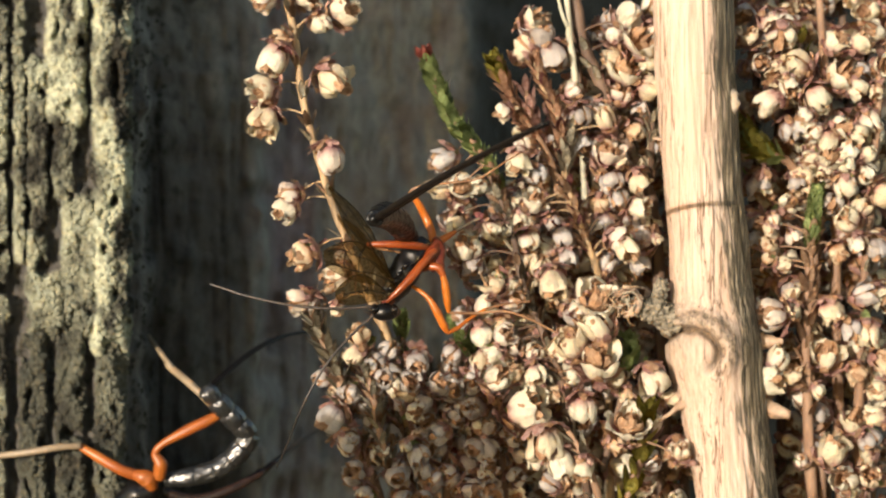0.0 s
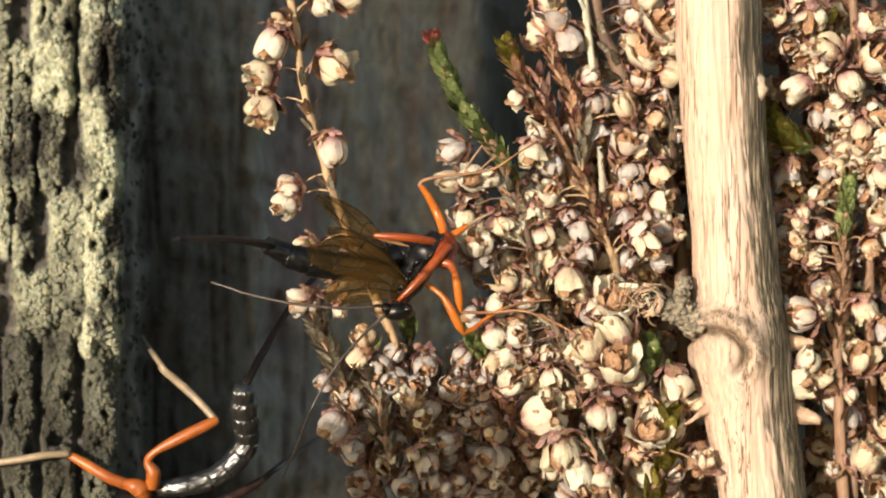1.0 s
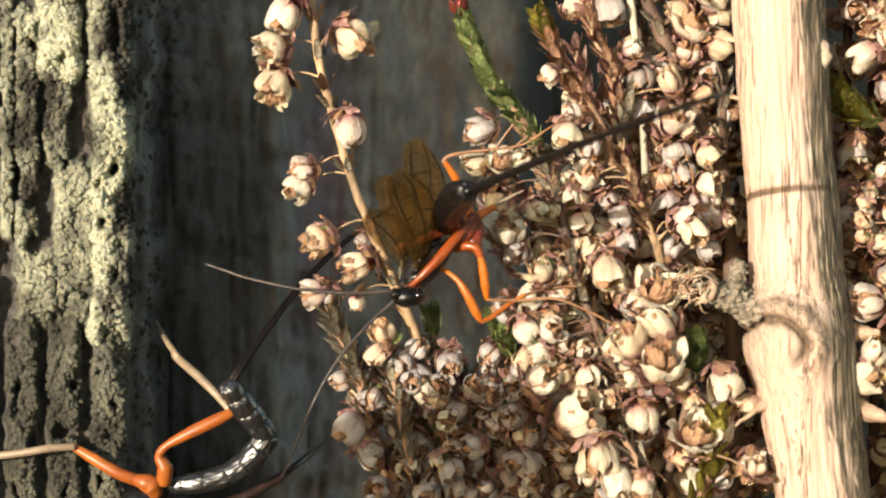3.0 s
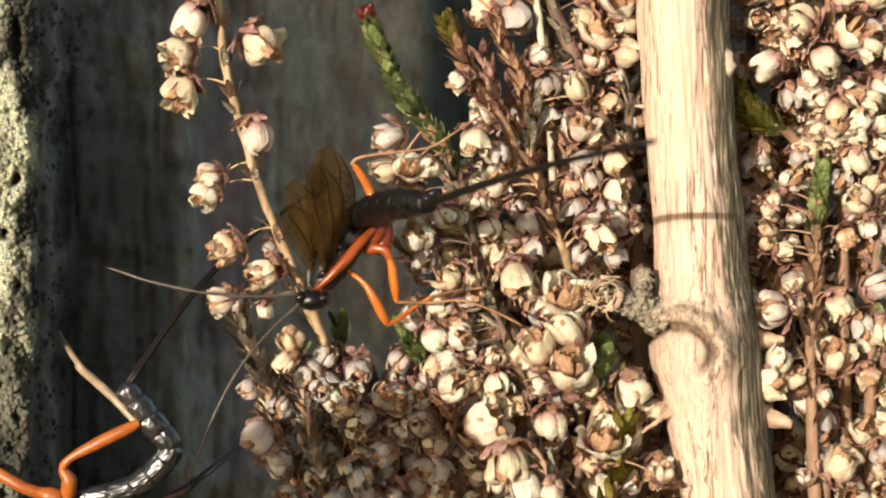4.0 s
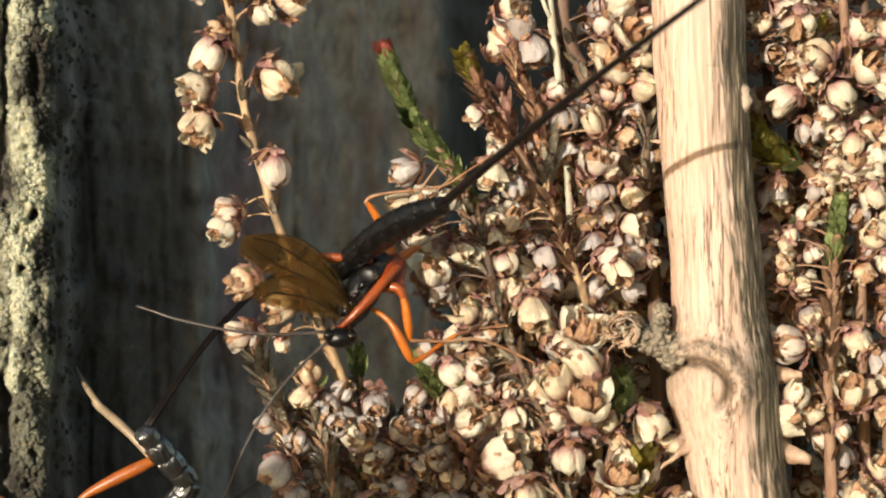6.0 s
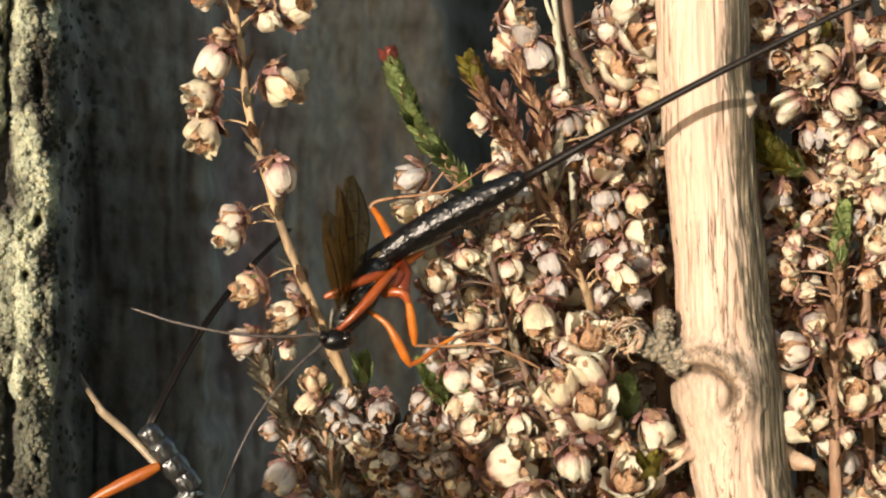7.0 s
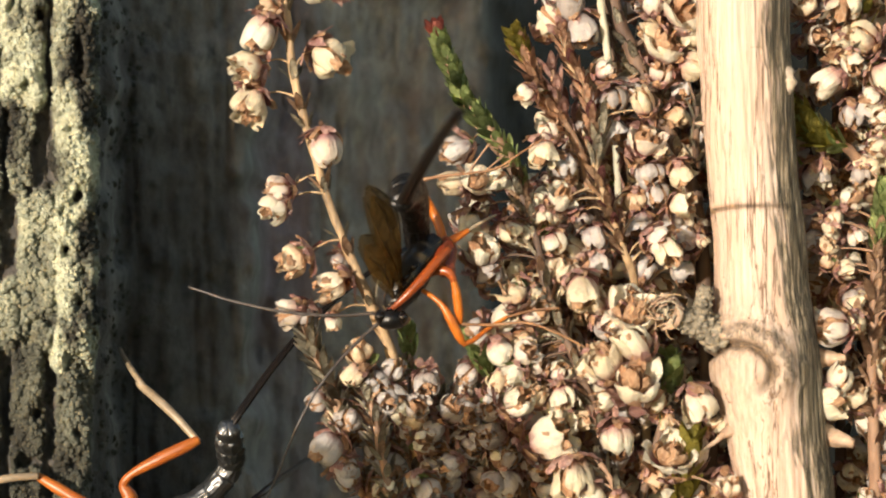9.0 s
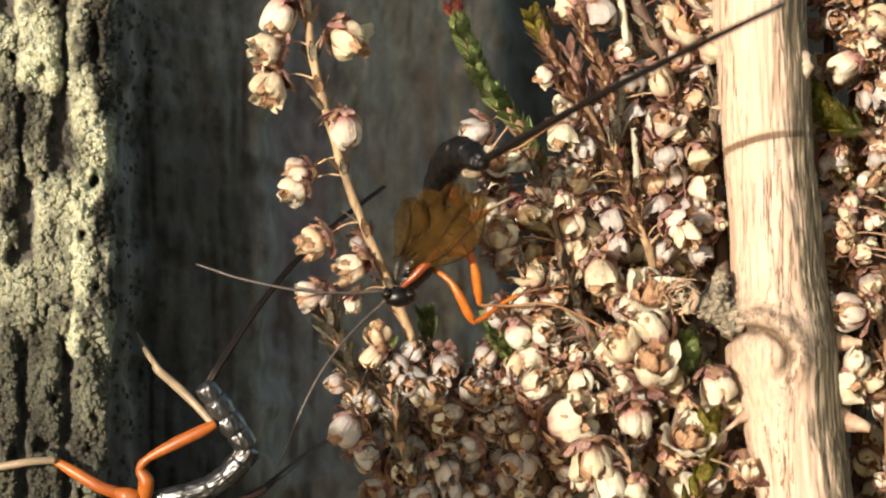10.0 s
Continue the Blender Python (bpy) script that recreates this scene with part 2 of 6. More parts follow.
def smooth_line(points, steps=6):
    """A Catmull-Rom line through the points; each is a place and a radius."""
    pts = [(Vector(p), r) for p, r in points]
    out = []
    for i in range(len(pts) - 1):
        p0, p1, p2, p3 = (pts[max(0, min(len(pts) - 1, i + k))] for k in (-1, 0, 1, 2))
        for s in range(steps):
            t = s / steps
            f = [0.5 * (2 * b + (c - a) * t + (2 * a - 5 * b + 4 * c - d) * t * t + (3 * b - a - 3 * c + d) * t ** 3)
                 for a, b, c, d in ((p0[0], p1[0], p2[0], p3[0]),)][0]
            out.append((f, p1[1] + (p2[1] - p1[1]) * t))
    return out + [pts[-1]]


def tube(bm, line, seg=8, wobble=0.0, mat=0, seed=0.0):
    """Sweeps a ring along a line of (place, radius) into bm, closed at both ends."""
    rings = []
    up = Vector((0.3, 0.8, 0.5)).normalized()
    for i, (p, r) in enumerate(line):
        way = (line[min(i + 1, len(line) - 1)][0] - line[max(i - 1, 0)][0]).normalized()
        a = way.cross(up).normalized()
        b = way.cross(a)
        ring = []
        for k in range(seg):
            th = math.tau * k / seg
            rr = r * (1 + wobble * noise.noise(Vector((math.cos(th) * 1.3 + seed, math.sin(th) * 1.3, i * 0.35))))
            ring.append(bm.verts.new(p + (a * math.cos(th) + b * math.sin(th)) * rr))
        rings.append(ring)
    faces = []
    for r0, r1 in zip(rings, rings[1:]):
        for k in range(seg):
            faces.append(bm.faces.new((r0[k], r0[(k + 1) % seg], r1[(k + 1) % seg], r1[k])))
    faces.append(bm.faces.new(rings[0][::-1]))
    faces.append(bm.faces.new(rings[-1]))
    for f in faces:
        f.material_index = mat
    return rings


def lathe(bm, profile, seg=16, squash=1.0):
    """Turns a profile of (x, radius) in mm round the x axis."""
    tube_line = [(Vector((x * MM, 0, 0)), max(r, 0.01) * MM) for x, r in profile]
    rings = tube(bm, tube_line, seg)
    for ring in rings:
        for v in ring:
            v.co.z *= squash
    return rings


def root(name, place, label, category, group=""):
    ob = new(name)
    ob.location = place
    ob.empty_display_size = 0.002
    return tagged(ob, label, category, group)


GROUND = -0.12


# ---- ground ----
def ground():
    bm = bmesh.new()
    xs = [-60, -5, -0.6, *[-0.3 + 0.03 * i for i in range(21)], 0.6, 5, 60]
    grid = [[bm.verts.new((x, y, GROUND + (0.004 * noise.noise(Vector((x * 30, y * 30, 0))) - 0.003 if abs(x) < 0.5 and abs(y) < 0.5 else -0.004)))
             for x in xs] for y in xs]
    for a, b in zip(grid, grid[1:]):
        for k in range(len(xs) - 1):
            bm.faces.new((a[k], a[k + 1], b[k + 1], b[k]))
    tagged(part("ground", bm, soil_material()), "dark bare soil with a little moss", "ground", kind="structure")


def gnarl(bm, amount, size):
    """Roughens a mesh along its normals."""
    bm.normal_update()
    for v, off in [(v, v.normal * amount * noise.fractal(v.co / size, 0.8, 2.1, 4)) for v in bm.verts]:
        v.co += off


# ---- weathered post behind ----
def soft(a, b, x):
    t = max(0.0, min(1.0, (x - a) / (b - a)))
    return t * t * (3 - 2 * t)


def hump(x, c, w):
    return math.exp(-((x - c) / w) ** 2)


def domes(u, v, size, z):
    """Rounded crust lumps: 0 in the joints to about 1 on top."""
    f = noise.voronoi(Vector((u / size, v / size, z)))[0][0]
    return math.sqrt(max(0.0, 1.0 - (f / 0.85) ** 2))


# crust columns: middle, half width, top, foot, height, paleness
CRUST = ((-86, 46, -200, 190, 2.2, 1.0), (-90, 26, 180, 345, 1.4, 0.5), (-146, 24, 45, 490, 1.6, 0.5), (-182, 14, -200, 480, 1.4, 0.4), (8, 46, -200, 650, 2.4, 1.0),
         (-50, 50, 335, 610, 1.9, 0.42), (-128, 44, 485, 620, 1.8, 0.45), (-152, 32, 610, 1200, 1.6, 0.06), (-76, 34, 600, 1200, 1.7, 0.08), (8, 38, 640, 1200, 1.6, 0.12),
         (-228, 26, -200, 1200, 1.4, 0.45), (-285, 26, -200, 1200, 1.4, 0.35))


def post_depth(u, v):
    """Depth of the post's surface in mm, and how much lichen and dull crust it bears."""
    big = noise.noise(Vector((u / 260.0, v / 420.0, 3.1)))
    wander = 16 * noise.noise(Vector((0.0, v / 170.0, 1.7))) + 9 * noise.noise(Vector((0.0, v / 45.0, 5.2)))
    x = u + wander + 20 * noise.noise(Vector((u / 40.0, v / 60.0, 31.0)))
    # cross-section
    y = 12.0 + 2.5 * soft(5, 66, x) + 14.0 * soft(56, 100, x) + 0.06 * max(0.0, x - 70) + 13.0 * soft(312, 356, x) + 14.0 * soft(720, 790, x) + 0.12 * max(0.0, x - 790)
    # upright columns of crust on the lit face
    patch = noise.fractal(Vector((u / 55.0, v / 80.0, 7.7)), 1.0, 2.0, 4)
    uu = u + 7 * noise.noise(Vector((u / 24.0, v / 30.0, 31.0))) + 7 * noise.noise(Vector((0.0, v / 60.0, 12.0)))
    vv = v + 30 * noise.noise(Vector((u / 30.0, v / 60.0, 3.0)))
    ridge, pale = 0.0, 0.0
    pit = soft(-0.62, -0.22, noise.noise(Vector((u / 30.0, v / 42.0, 14.0))))
    for c, w, v0, v1, high, light in CRUST:
        k = soft(1.12, 0.62, abs(uu - c) / w) * soft(v0 - 30, v0 + 30, vv) * soft(v1 + 30, v1 - 30, vv) * pit
        if high * k > ridge:
            ridge, pale = high * k, light
    full = soft(0.6, 1.1, ridge)
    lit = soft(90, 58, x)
    lumps = 0.9 * domes(u, v, 25.0, 0.4) + 0.5 * domes(u, v, 12.0, 2.4) + 0.7 * patch + 0.4 * noise.noise(Vector((u / 28.0, v / 50.0, 21.0)))
    cracks = abs(noise.noise(Vector((u / 30.0 + 0.6 * big, v / 380.0, 8.0))))
    fibre = noise.noise(Vector((u / 16.0, v / 90.0, 2.0)))
    y += lit * (1.7 - 1.1 * ridge - (0.3 + 0.7 * full) * 0.9 * lumps)
    y += (1 - lit) * (-1.0 * min(cracks, 0.3) / 0.3 + 0.25 * fibre + 1.4 * big + 0.35 * noise.noise(Vector((u / 17.0, v / 26.0, 6.0))) + 1.2 * noise.noise(Vector((u / 70.0, v / 240.0, 11.0))))
    # ridge side turned from the sun is painted duller in the lichen
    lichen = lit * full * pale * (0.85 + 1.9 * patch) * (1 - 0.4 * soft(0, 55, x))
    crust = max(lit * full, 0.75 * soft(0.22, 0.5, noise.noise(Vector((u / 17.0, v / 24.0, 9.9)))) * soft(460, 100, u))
    # darkens crust gaps; paints in shade on the recessed face and behind the bush
    gap_and_shade = max(0.8 * lit * (1 - full), (1 - lit) * max((1.0 - 0.36 * soft(420, 40, v)) * soft(345, 265, u), 0.1 + 0.9 * soft(700, 760, u)) * (0.85 + 0.4 * big), soft(690, 770, u))
    mauve = 0.85 * soft(325, 350, x) * soft(450, 405, x) * (0.7 + 0.9 * big + 0.3 * fibre)
    return y, min(1.0, lichen), min(1.0, crust), max(0.0, min(1.0, gap_and_shade)), max(0.0, min(0.9, mauve))


def steps(lo, a, b, hi, fine, coarse):
    out = list(np.arange(lo, a, coarse)) + list(np.arange(a, b, fine)) + list(np.arange(b, hi + coarse, coarse))
    return [float(x) for x in out]


def wood_post():
    us = [float(x) for a in (np.arange(-1100, -330, 55), np.arange(-330, 120, 3.4), np.arange(121, 860, 7.0), np.arange(862, 1900, 60)) for x in a]
    vs = steps(-1700, -110, 990, 2990, 4.4, 85)
    verts, lich, crus, gaps_and_shades, mauves = [], [], [], [], []
    for v in vs:
        for u in us:
            y, l, c, st, mv = post_depth(u, v)
            if u < -330:
                y += 0.02 * (-330 - u)
            p = at(u, v, y)
            verts.append((p.x, p.y, max(GROUND - 0.003, p.z)))
            lich.append(l)
            crus.append(c)
            gaps_and_shades.append(st)
            mauves.append(mv)
    w = len(us)
    faces = [(r * w + k, (r + 1) * w + k, (r + 1) * w + k + 1, r * w + k + 1) for r in range(len(vs) - 1) for k in range(w - 1)]
    # closed behind: a back, two sides, a top and a foot
    n0, h = len(verts), len(vs)
    back = 0.34
    for r, k in ((0, 0), (0, w - 1), (h - 1, w - 1), (h - 1, 0)):
        x, y, z = verts[r * w + k]
        verts.append((x, back, z))
        lich.append(0), crus.append(0), gaps_and_shades.append(0), mauves.append(0)
    faces.append((n0, n0 + 1, n0 + 2, n0 + 3))
    faces.append((n0, *[r * w for r in range(h - 1, -1, -1)][::-1], n0 + 3))
    faces.append((n0 + 2, *[r * w + w - 1 for r in range(h - 1, -1, -1)], n0 + 1))
    faces.append((n0 + 1, *[k for k in range(w - 1, -1, -1)], n0))
    faces.append((n0 + 3, *[(h - 1) * w + k for k in range(w)], n0 + 2))
    me = bpy.data.meshes.new("wood_post")
    me.from_pydata(verts, [], faces)
    for name, values in (("lichen", lich), ("crust", crus), ("gap_and_shade", gaps_and_shades), ("mauve", mauves)):
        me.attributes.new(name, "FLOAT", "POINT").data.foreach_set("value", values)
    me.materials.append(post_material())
    me.polygons.foreach_set("use_smooth", [True] * len(me.polygons))
    post = tagged(new("wood_post", me), "weathered grey timber post crusted with yellow-green lichen", "post")
    # granules of the lichen crust
    ico = bmesh.new()
    bmesh.ops.create_icosphere(ico, subdivisions=1, radius=1.0)
    tv = [v.co.copy() for v in ico.verts]
    tf = [[v.index for v in f.verts] for f in ico.faces]
    ico.free()
    rnd = random.Random(17)
    gv, gf, gl, gc = [], [], [], []
    while len(gf) < 8500 * len(tf):
        u, v = rnd.uniform(-300, 130), rnd.uniform(-100, 980)
        y, l, c, *rest = post_depth(u, v)
        if rnd.random() > max(0.75 * c ** 2, 0.10 * soft(135, 70, u) * (u > 50)):
            continue
        r = rnd.uniform(2.6, 7.0) * (0.6 if l > 0.7 else 1.0)
        mid = at(u, v, y - 0.25 * r * UNIT / MM)
        n0 = len(gv)
        sx, sz = rnd.uniform(0.8, 1.3), rnd.uniform(0.8, 1.4)
        for q in tv:
            k = r * UNIT * (1 + 0.3 * noise.noise(q * 1.7 + Vector((u, v, 0))))
            gv.append((mid.x + q.x * k * sx, mid.y + q.y * k, mid.z + q.z * k * sz))
        gf += [[n0 + i for i in f] for f in tf]
        shade = rnd.uniform(0.75, 1.0)
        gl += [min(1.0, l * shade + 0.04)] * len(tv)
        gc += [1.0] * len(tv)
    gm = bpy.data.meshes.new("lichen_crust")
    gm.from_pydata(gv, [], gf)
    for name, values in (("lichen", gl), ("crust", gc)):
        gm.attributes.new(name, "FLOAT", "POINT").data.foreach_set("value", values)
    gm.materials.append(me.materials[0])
    gm.polygons.foreach_set("use_smooth", [True] * len(gm.polygons))
    grains = tagged(new("lichen_crust", gm), "pale yellow-green granular lichen", kind="stuff")
    grains.parent = post


# ---- thorny bare stem ----
STEM_LINE = [(1178, -420, 80), (1190, -60, 81), (1196, 100, 81), (1206, 260, 80), (1222, 420, 80), (1234, 560, 84), (1243, 660, 90), (1252, 760, 87), (1275, 900, 84),
             (1300, 1060, 85), (1370, 1500, 90), (1480, 2250, 96), (1580, 2880, 100)]
STEM_Y = -1.0


def stem_centre(v):
    for (u0, v0, r0), (u1, v1, r1) in zip(STEM_LINE, STEM_LINE[1:]):
        if v <= v1:
            t = (v - v0) / (v1 - v0)
            return u0 + (u1 - u0) * t, r0 + (r1 - r0) * t
    return STEM_LINE[-1][0], STEM_LINE[-1][2]


def rose_stem():
    thing = root("rose_stem", at(1300, 1060, STEM_Y), "bare sun-bleached thorny stem with a knot and a broken side shoot", "stem")
    base = thing.location.copy()
    vs = steps(-420, -90, 980, 2800, 4.5, 60)
    seg = 160
    verts, bark, groove = [], [], []
    for v in vs:
        u, r = stem_centre(v)
        u += 3.0 * noise.noise(Vector((v / 90.0, 0, 4)))
        for k in range(seg):
            th = math.tau * k / seg
            cx, cy = math.cos(th), math.sin(th)  # cy < 0 faces the lens
            g = Vector((cx * 1.6, cy * 1.6, v / 330.0))
            rr = r * (1 + 0.03 * noise.noise(g * 2.0)) + 2.2 * noise.noise(Vector((cx * 7, cy * 7, v / 150.0))) + 1.5 * noise.noise(Vector((cx * 17, cy * 17, v / 190.0))) + 1.2 * noise.noise(Vector((cx * 34, cy * 34, v / 150.0)))
            split = abs(noise.noise(Vector((cx * 3.3, cy * 3.3, v / 420.0 + 9))))
            rr -= 3.2 * hump(split, 0, 0.035)
            # the knot, a swollen collar round the foot of the lost side shoot
            du, dv = (u + cx * r - 1192), (v - 652)
            d = math.hypot(du * 0.9, dv) + 6 * noise.noise(Vector((du / 22, dv / 22, 5)))
            if cy < 0.35:
                right = soft(-10, 40, du)
                above = soft(-14 - 45 * right, 26 - 22 * right, -dv)
                rr += 17 * math.exp(-(d / 84) ** 2) + above * (13 * math.exp(-((d - 68) / 15) ** 2) - 19 * math.exp(-((d - 48) / 7) ** 2) + 4 * math.exp(-((d - 90) / 9) ** 2))
                e = math.hypot((du + 62) * 1.0, dv + 52)
                rr += 20 * math.exp(-(e / 40) ** 2) + 7 * math.exp(-(e / 56) ** 2) * noise.noise(Vector((du / 8, dv / 8, 2)))
                rr += above * math.exp(-((d - 62) / 22) ** 2) * (3.5 * noise.noise(Vector((du / 11, dv / 11, 6))) + 2.0 * noise.noise(Vector((du / 5, dv / 5, 8))))
                rr += 0.9 * above * math.exp(-(d / 80) ** 2) * math.sin(d / 3.4 + 4 * noise.noise(Vector((du / 30, dv / 30, 0))))
            verts.append(at(u + cx * rr, v, STEM_Y + cy * rr * UNIT / MM) - base)
            knot = 0.85 * math.exp(-(math.hypot(u + cx * r - 1150, v - 596) / 66) ** 2) * (0.7 + noise.noise(Vector((th * 14, v / 14.0, 1)))) if cy < 0.35 else 0.0
            cut = 0.0
            if cy < 0.35:
                cut = above * (math.exp(-((d - 48) / 7) ** 2) + 0.6 * math.exp(-((d - 83) / 5) ** 2)) + 0.12 * above * math.exp(-((d - 66) / 14) ** 2)
                rough = 0.62 + 0.9 * noise.noise(Vector((du / 9, dv / 9, 4)))
                knot = max(knot, 0.9 * above * math.exp(-((d - 47) / 7) ** 2), rough * above * math.exp(-((d - 72) / 17) ** 2))
            groove.append(min(1.0, cut))
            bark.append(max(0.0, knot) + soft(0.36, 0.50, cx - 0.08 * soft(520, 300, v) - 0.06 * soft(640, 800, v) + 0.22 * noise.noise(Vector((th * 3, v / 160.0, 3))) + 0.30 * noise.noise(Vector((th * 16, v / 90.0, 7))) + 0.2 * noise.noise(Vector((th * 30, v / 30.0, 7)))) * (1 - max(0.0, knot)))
    faces = [(r * seg + k, r * seg + (k + 1) % seg, (r + 1) * seg + (k + 1) % seg, (r + 1) * seg + k) for r in range(len(vs) - 1) for k in range(seg)]
    faces += [tuple(range(seg - 1, -1, -1)), tuple(range((len(vs) - 1) * seg, len(vs) * seg))]
    me = bpy.data.meshes.new("wood")
    me.from_pydata(verts, [], faces)
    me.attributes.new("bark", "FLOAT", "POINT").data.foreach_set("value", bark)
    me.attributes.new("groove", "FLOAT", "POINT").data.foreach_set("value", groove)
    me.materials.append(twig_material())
    me.polygons.foreach_set("use_smooth", [True] * len(me.polygons))
    wood = new("wood", me)
    wood.parent = thing
    # thorns: foot, tip, foot radius, fullness
    for (u0, v0, y0), (u1, v1, y1), r, full in (((1176, 752, -3.0), (1122, 788, -3.8), 13, 0.35), ((1298, 752, 0.6), (1388, 772, -1.4), 44, 0.66),
                                                ((1296, 628, 0.4), (1374, 622, -0.6), 34, 0.7), ((1142, 216, -2.0), (1108, 209, -2.2), 12, 0.4)):
        bm = bmesh.new()
        a, b = at(u0, v0, y0) - base, at(u1, v1, y1) - base
        sag = Vector((0, 0, -0.0002))
        tube(bm, smooth_line([(a, r * 1.25 * UNIT), (a.lerp(b, 0.25), r * (0.45 + 0.4 * full) * UNIT), (a.lerp(b, 0.6) + sag * 0.5, r * full * 0.6 * UNIT), (b + sag, r * 0.16 * UNIT)], 6), 18, 0.15, 0, u0)
        gnarl(bm, 2.5 * UNIT, 9 * UNIT)
        part("thorn", bm, M_THORN, thing)
    # broken side shoot with its frayed end
    bm = bmesh.new()
    tube(bm, smooth_line([(at(1160, 592, -3.0) - base, 30 * UNIT), (at(1128, 575, -3.2) - base, 25 * UNIT), (at(1098, 558, -3.6) - base, 19 * UNIT), (at(1068, 545, -4.0) - base, 14 * UNIT),
                          (at(1048, 540, -4.6) - base, 7 * UNIT)], 12), 40, 0.1, 0, 3.0)
    tube(bm, smooth_line([(at(1120, 570, -3.2) - base, 22 * UNIT), (at(1124, 540, -3.6) - base, 16 * UNIT), (at(1128, 512, -3.8) - base, 12 * UNIT), (at(1130, 500, -3.9) - base, 7 * UNIT)], 10), 32, 0.1, 0, 8.0)
    gnarl(bm, 8 * UNIT, 22 * UNIT)
    bmesh.ops.subdivide_edges(bm, edges=bm.edges[:], cuts=1, use_grid_fill=True)
    gnarl(bm, 5 * UNIT, 8 * UNIT)
    gnarl(bm, 1.5 * UNIT, 4 * UNIT)
    part("side_shoot", bm, plain("grey_bark", (0.04, 0.035, 0.024), (0.36, 0.31, 0.225), 0.8, 2400, 1.0, (0.35, 1, 1)), thing, "broken grey side shoot")
    # a healed scar
    bm = bmesh.new()
    tube(bm, smooth_line([(at(1256, 104, -2.4) - base, 5 * UNIT), (at(1262, 122, -2.4) - base, 16 * UNIT), (at(1267, 140, -2.4) - base, 20 * UNIT), (at(1263, 158, -2.4) - base, 15 * UNIT), (at(1254, 176, -2.4) - base, 4 * UNIT)], 6), 16, 0.2, 0, 2.0)
    gnarl(bm, 3 * UNIT, 8 * UNIT)
    part("scar", bm, plain("scar_tissue", (0.38, 0.29, 0.21), (0.68, 0.57, 0.44), 0.6, 700), thing, "pale healed scar on the stem")
    for r0, a0, a1, thick in ((34, -1.5, 1.5, 6), (27, -1.1, 1.9, 4), (38, -0.6, 1.1, 4)):
        bm = bmesh.new()
        line = []
        for k in range(9):
            a = a0 + (a1 - a0) * k / 8
            line.append((at(1048 + r0 * math.cos(a), 546 + r0 * 0.9 * math.sin(a), -4.6 - 0.5 * math.sin(3 * a)) - base, thick * (0.5 + 0.5 * math.sin(math.pi * (k + 0.5) / 9)) * UNIT))
        tube(bm, smooth_line(line, 3), 8, 0.4, 0, r0)
        gnarl(bm, 2 * UNIT, 8 * UNIT)
        part("frayed_rim", bm, M_THORN, thing)
    rnd = random.Random(4)
    for i in range(70):
        bm = bmesh.new()
        a = rnd.uniform(0, 6.3)
        far = rnd.uniform(0, 1) ** 0.6
        q = Vector((1048 + 34 * far * math.cos(a), 545 + 27 * far * math.sin(a), rnd.uniform(-6.2, -4.4) + 0.8 * far))
        aim, turn = a + rnd.uniform(0.6, 2.4), rnd.uniform(-0.5, 0.9)
        thick = rnd.uniform(1.0, 2.8)
        line = []
        for k in range(rnd.randint(4, 7)):
            line.append((at(q.x, q.y, q.z) - base, thick * (1 - 0.13 * k) * UNIT))
            q += Vector((math.cos(aim) * 7, math.sin(aim) * 6, rnd.uniform(-0.25, 0.25)))
            aim += turn * rnd.uniform(0.3, 1.2)
        tube(bm, smooth_line(line, 3), 6, 0.4, 0, i)
        part("frayed_fibre", bm, (M_THORN, M_STEM_PALE, M_LEAF_GREY, M_STEM)[i % 4], thing)


# ---- heather ----
def curved_patch(bm, place, nu, nv, mat):
    """A patch from a function of s (0 to 1 along) and w (-1 to 1 across)."""
    grid = [[bm.verts.new(place(i / nu, 2 * j / nv - 1)) for j in range(nv + 1)] for i in range(nu + 1)]
    for i in range(nu):
        for j in range(nv):
            f = bm.faces.new((grid[i][j], grid[i][j + 1], grid[i + 1][j + 1], grid[i + 1][j]))
            f.material_index = mat


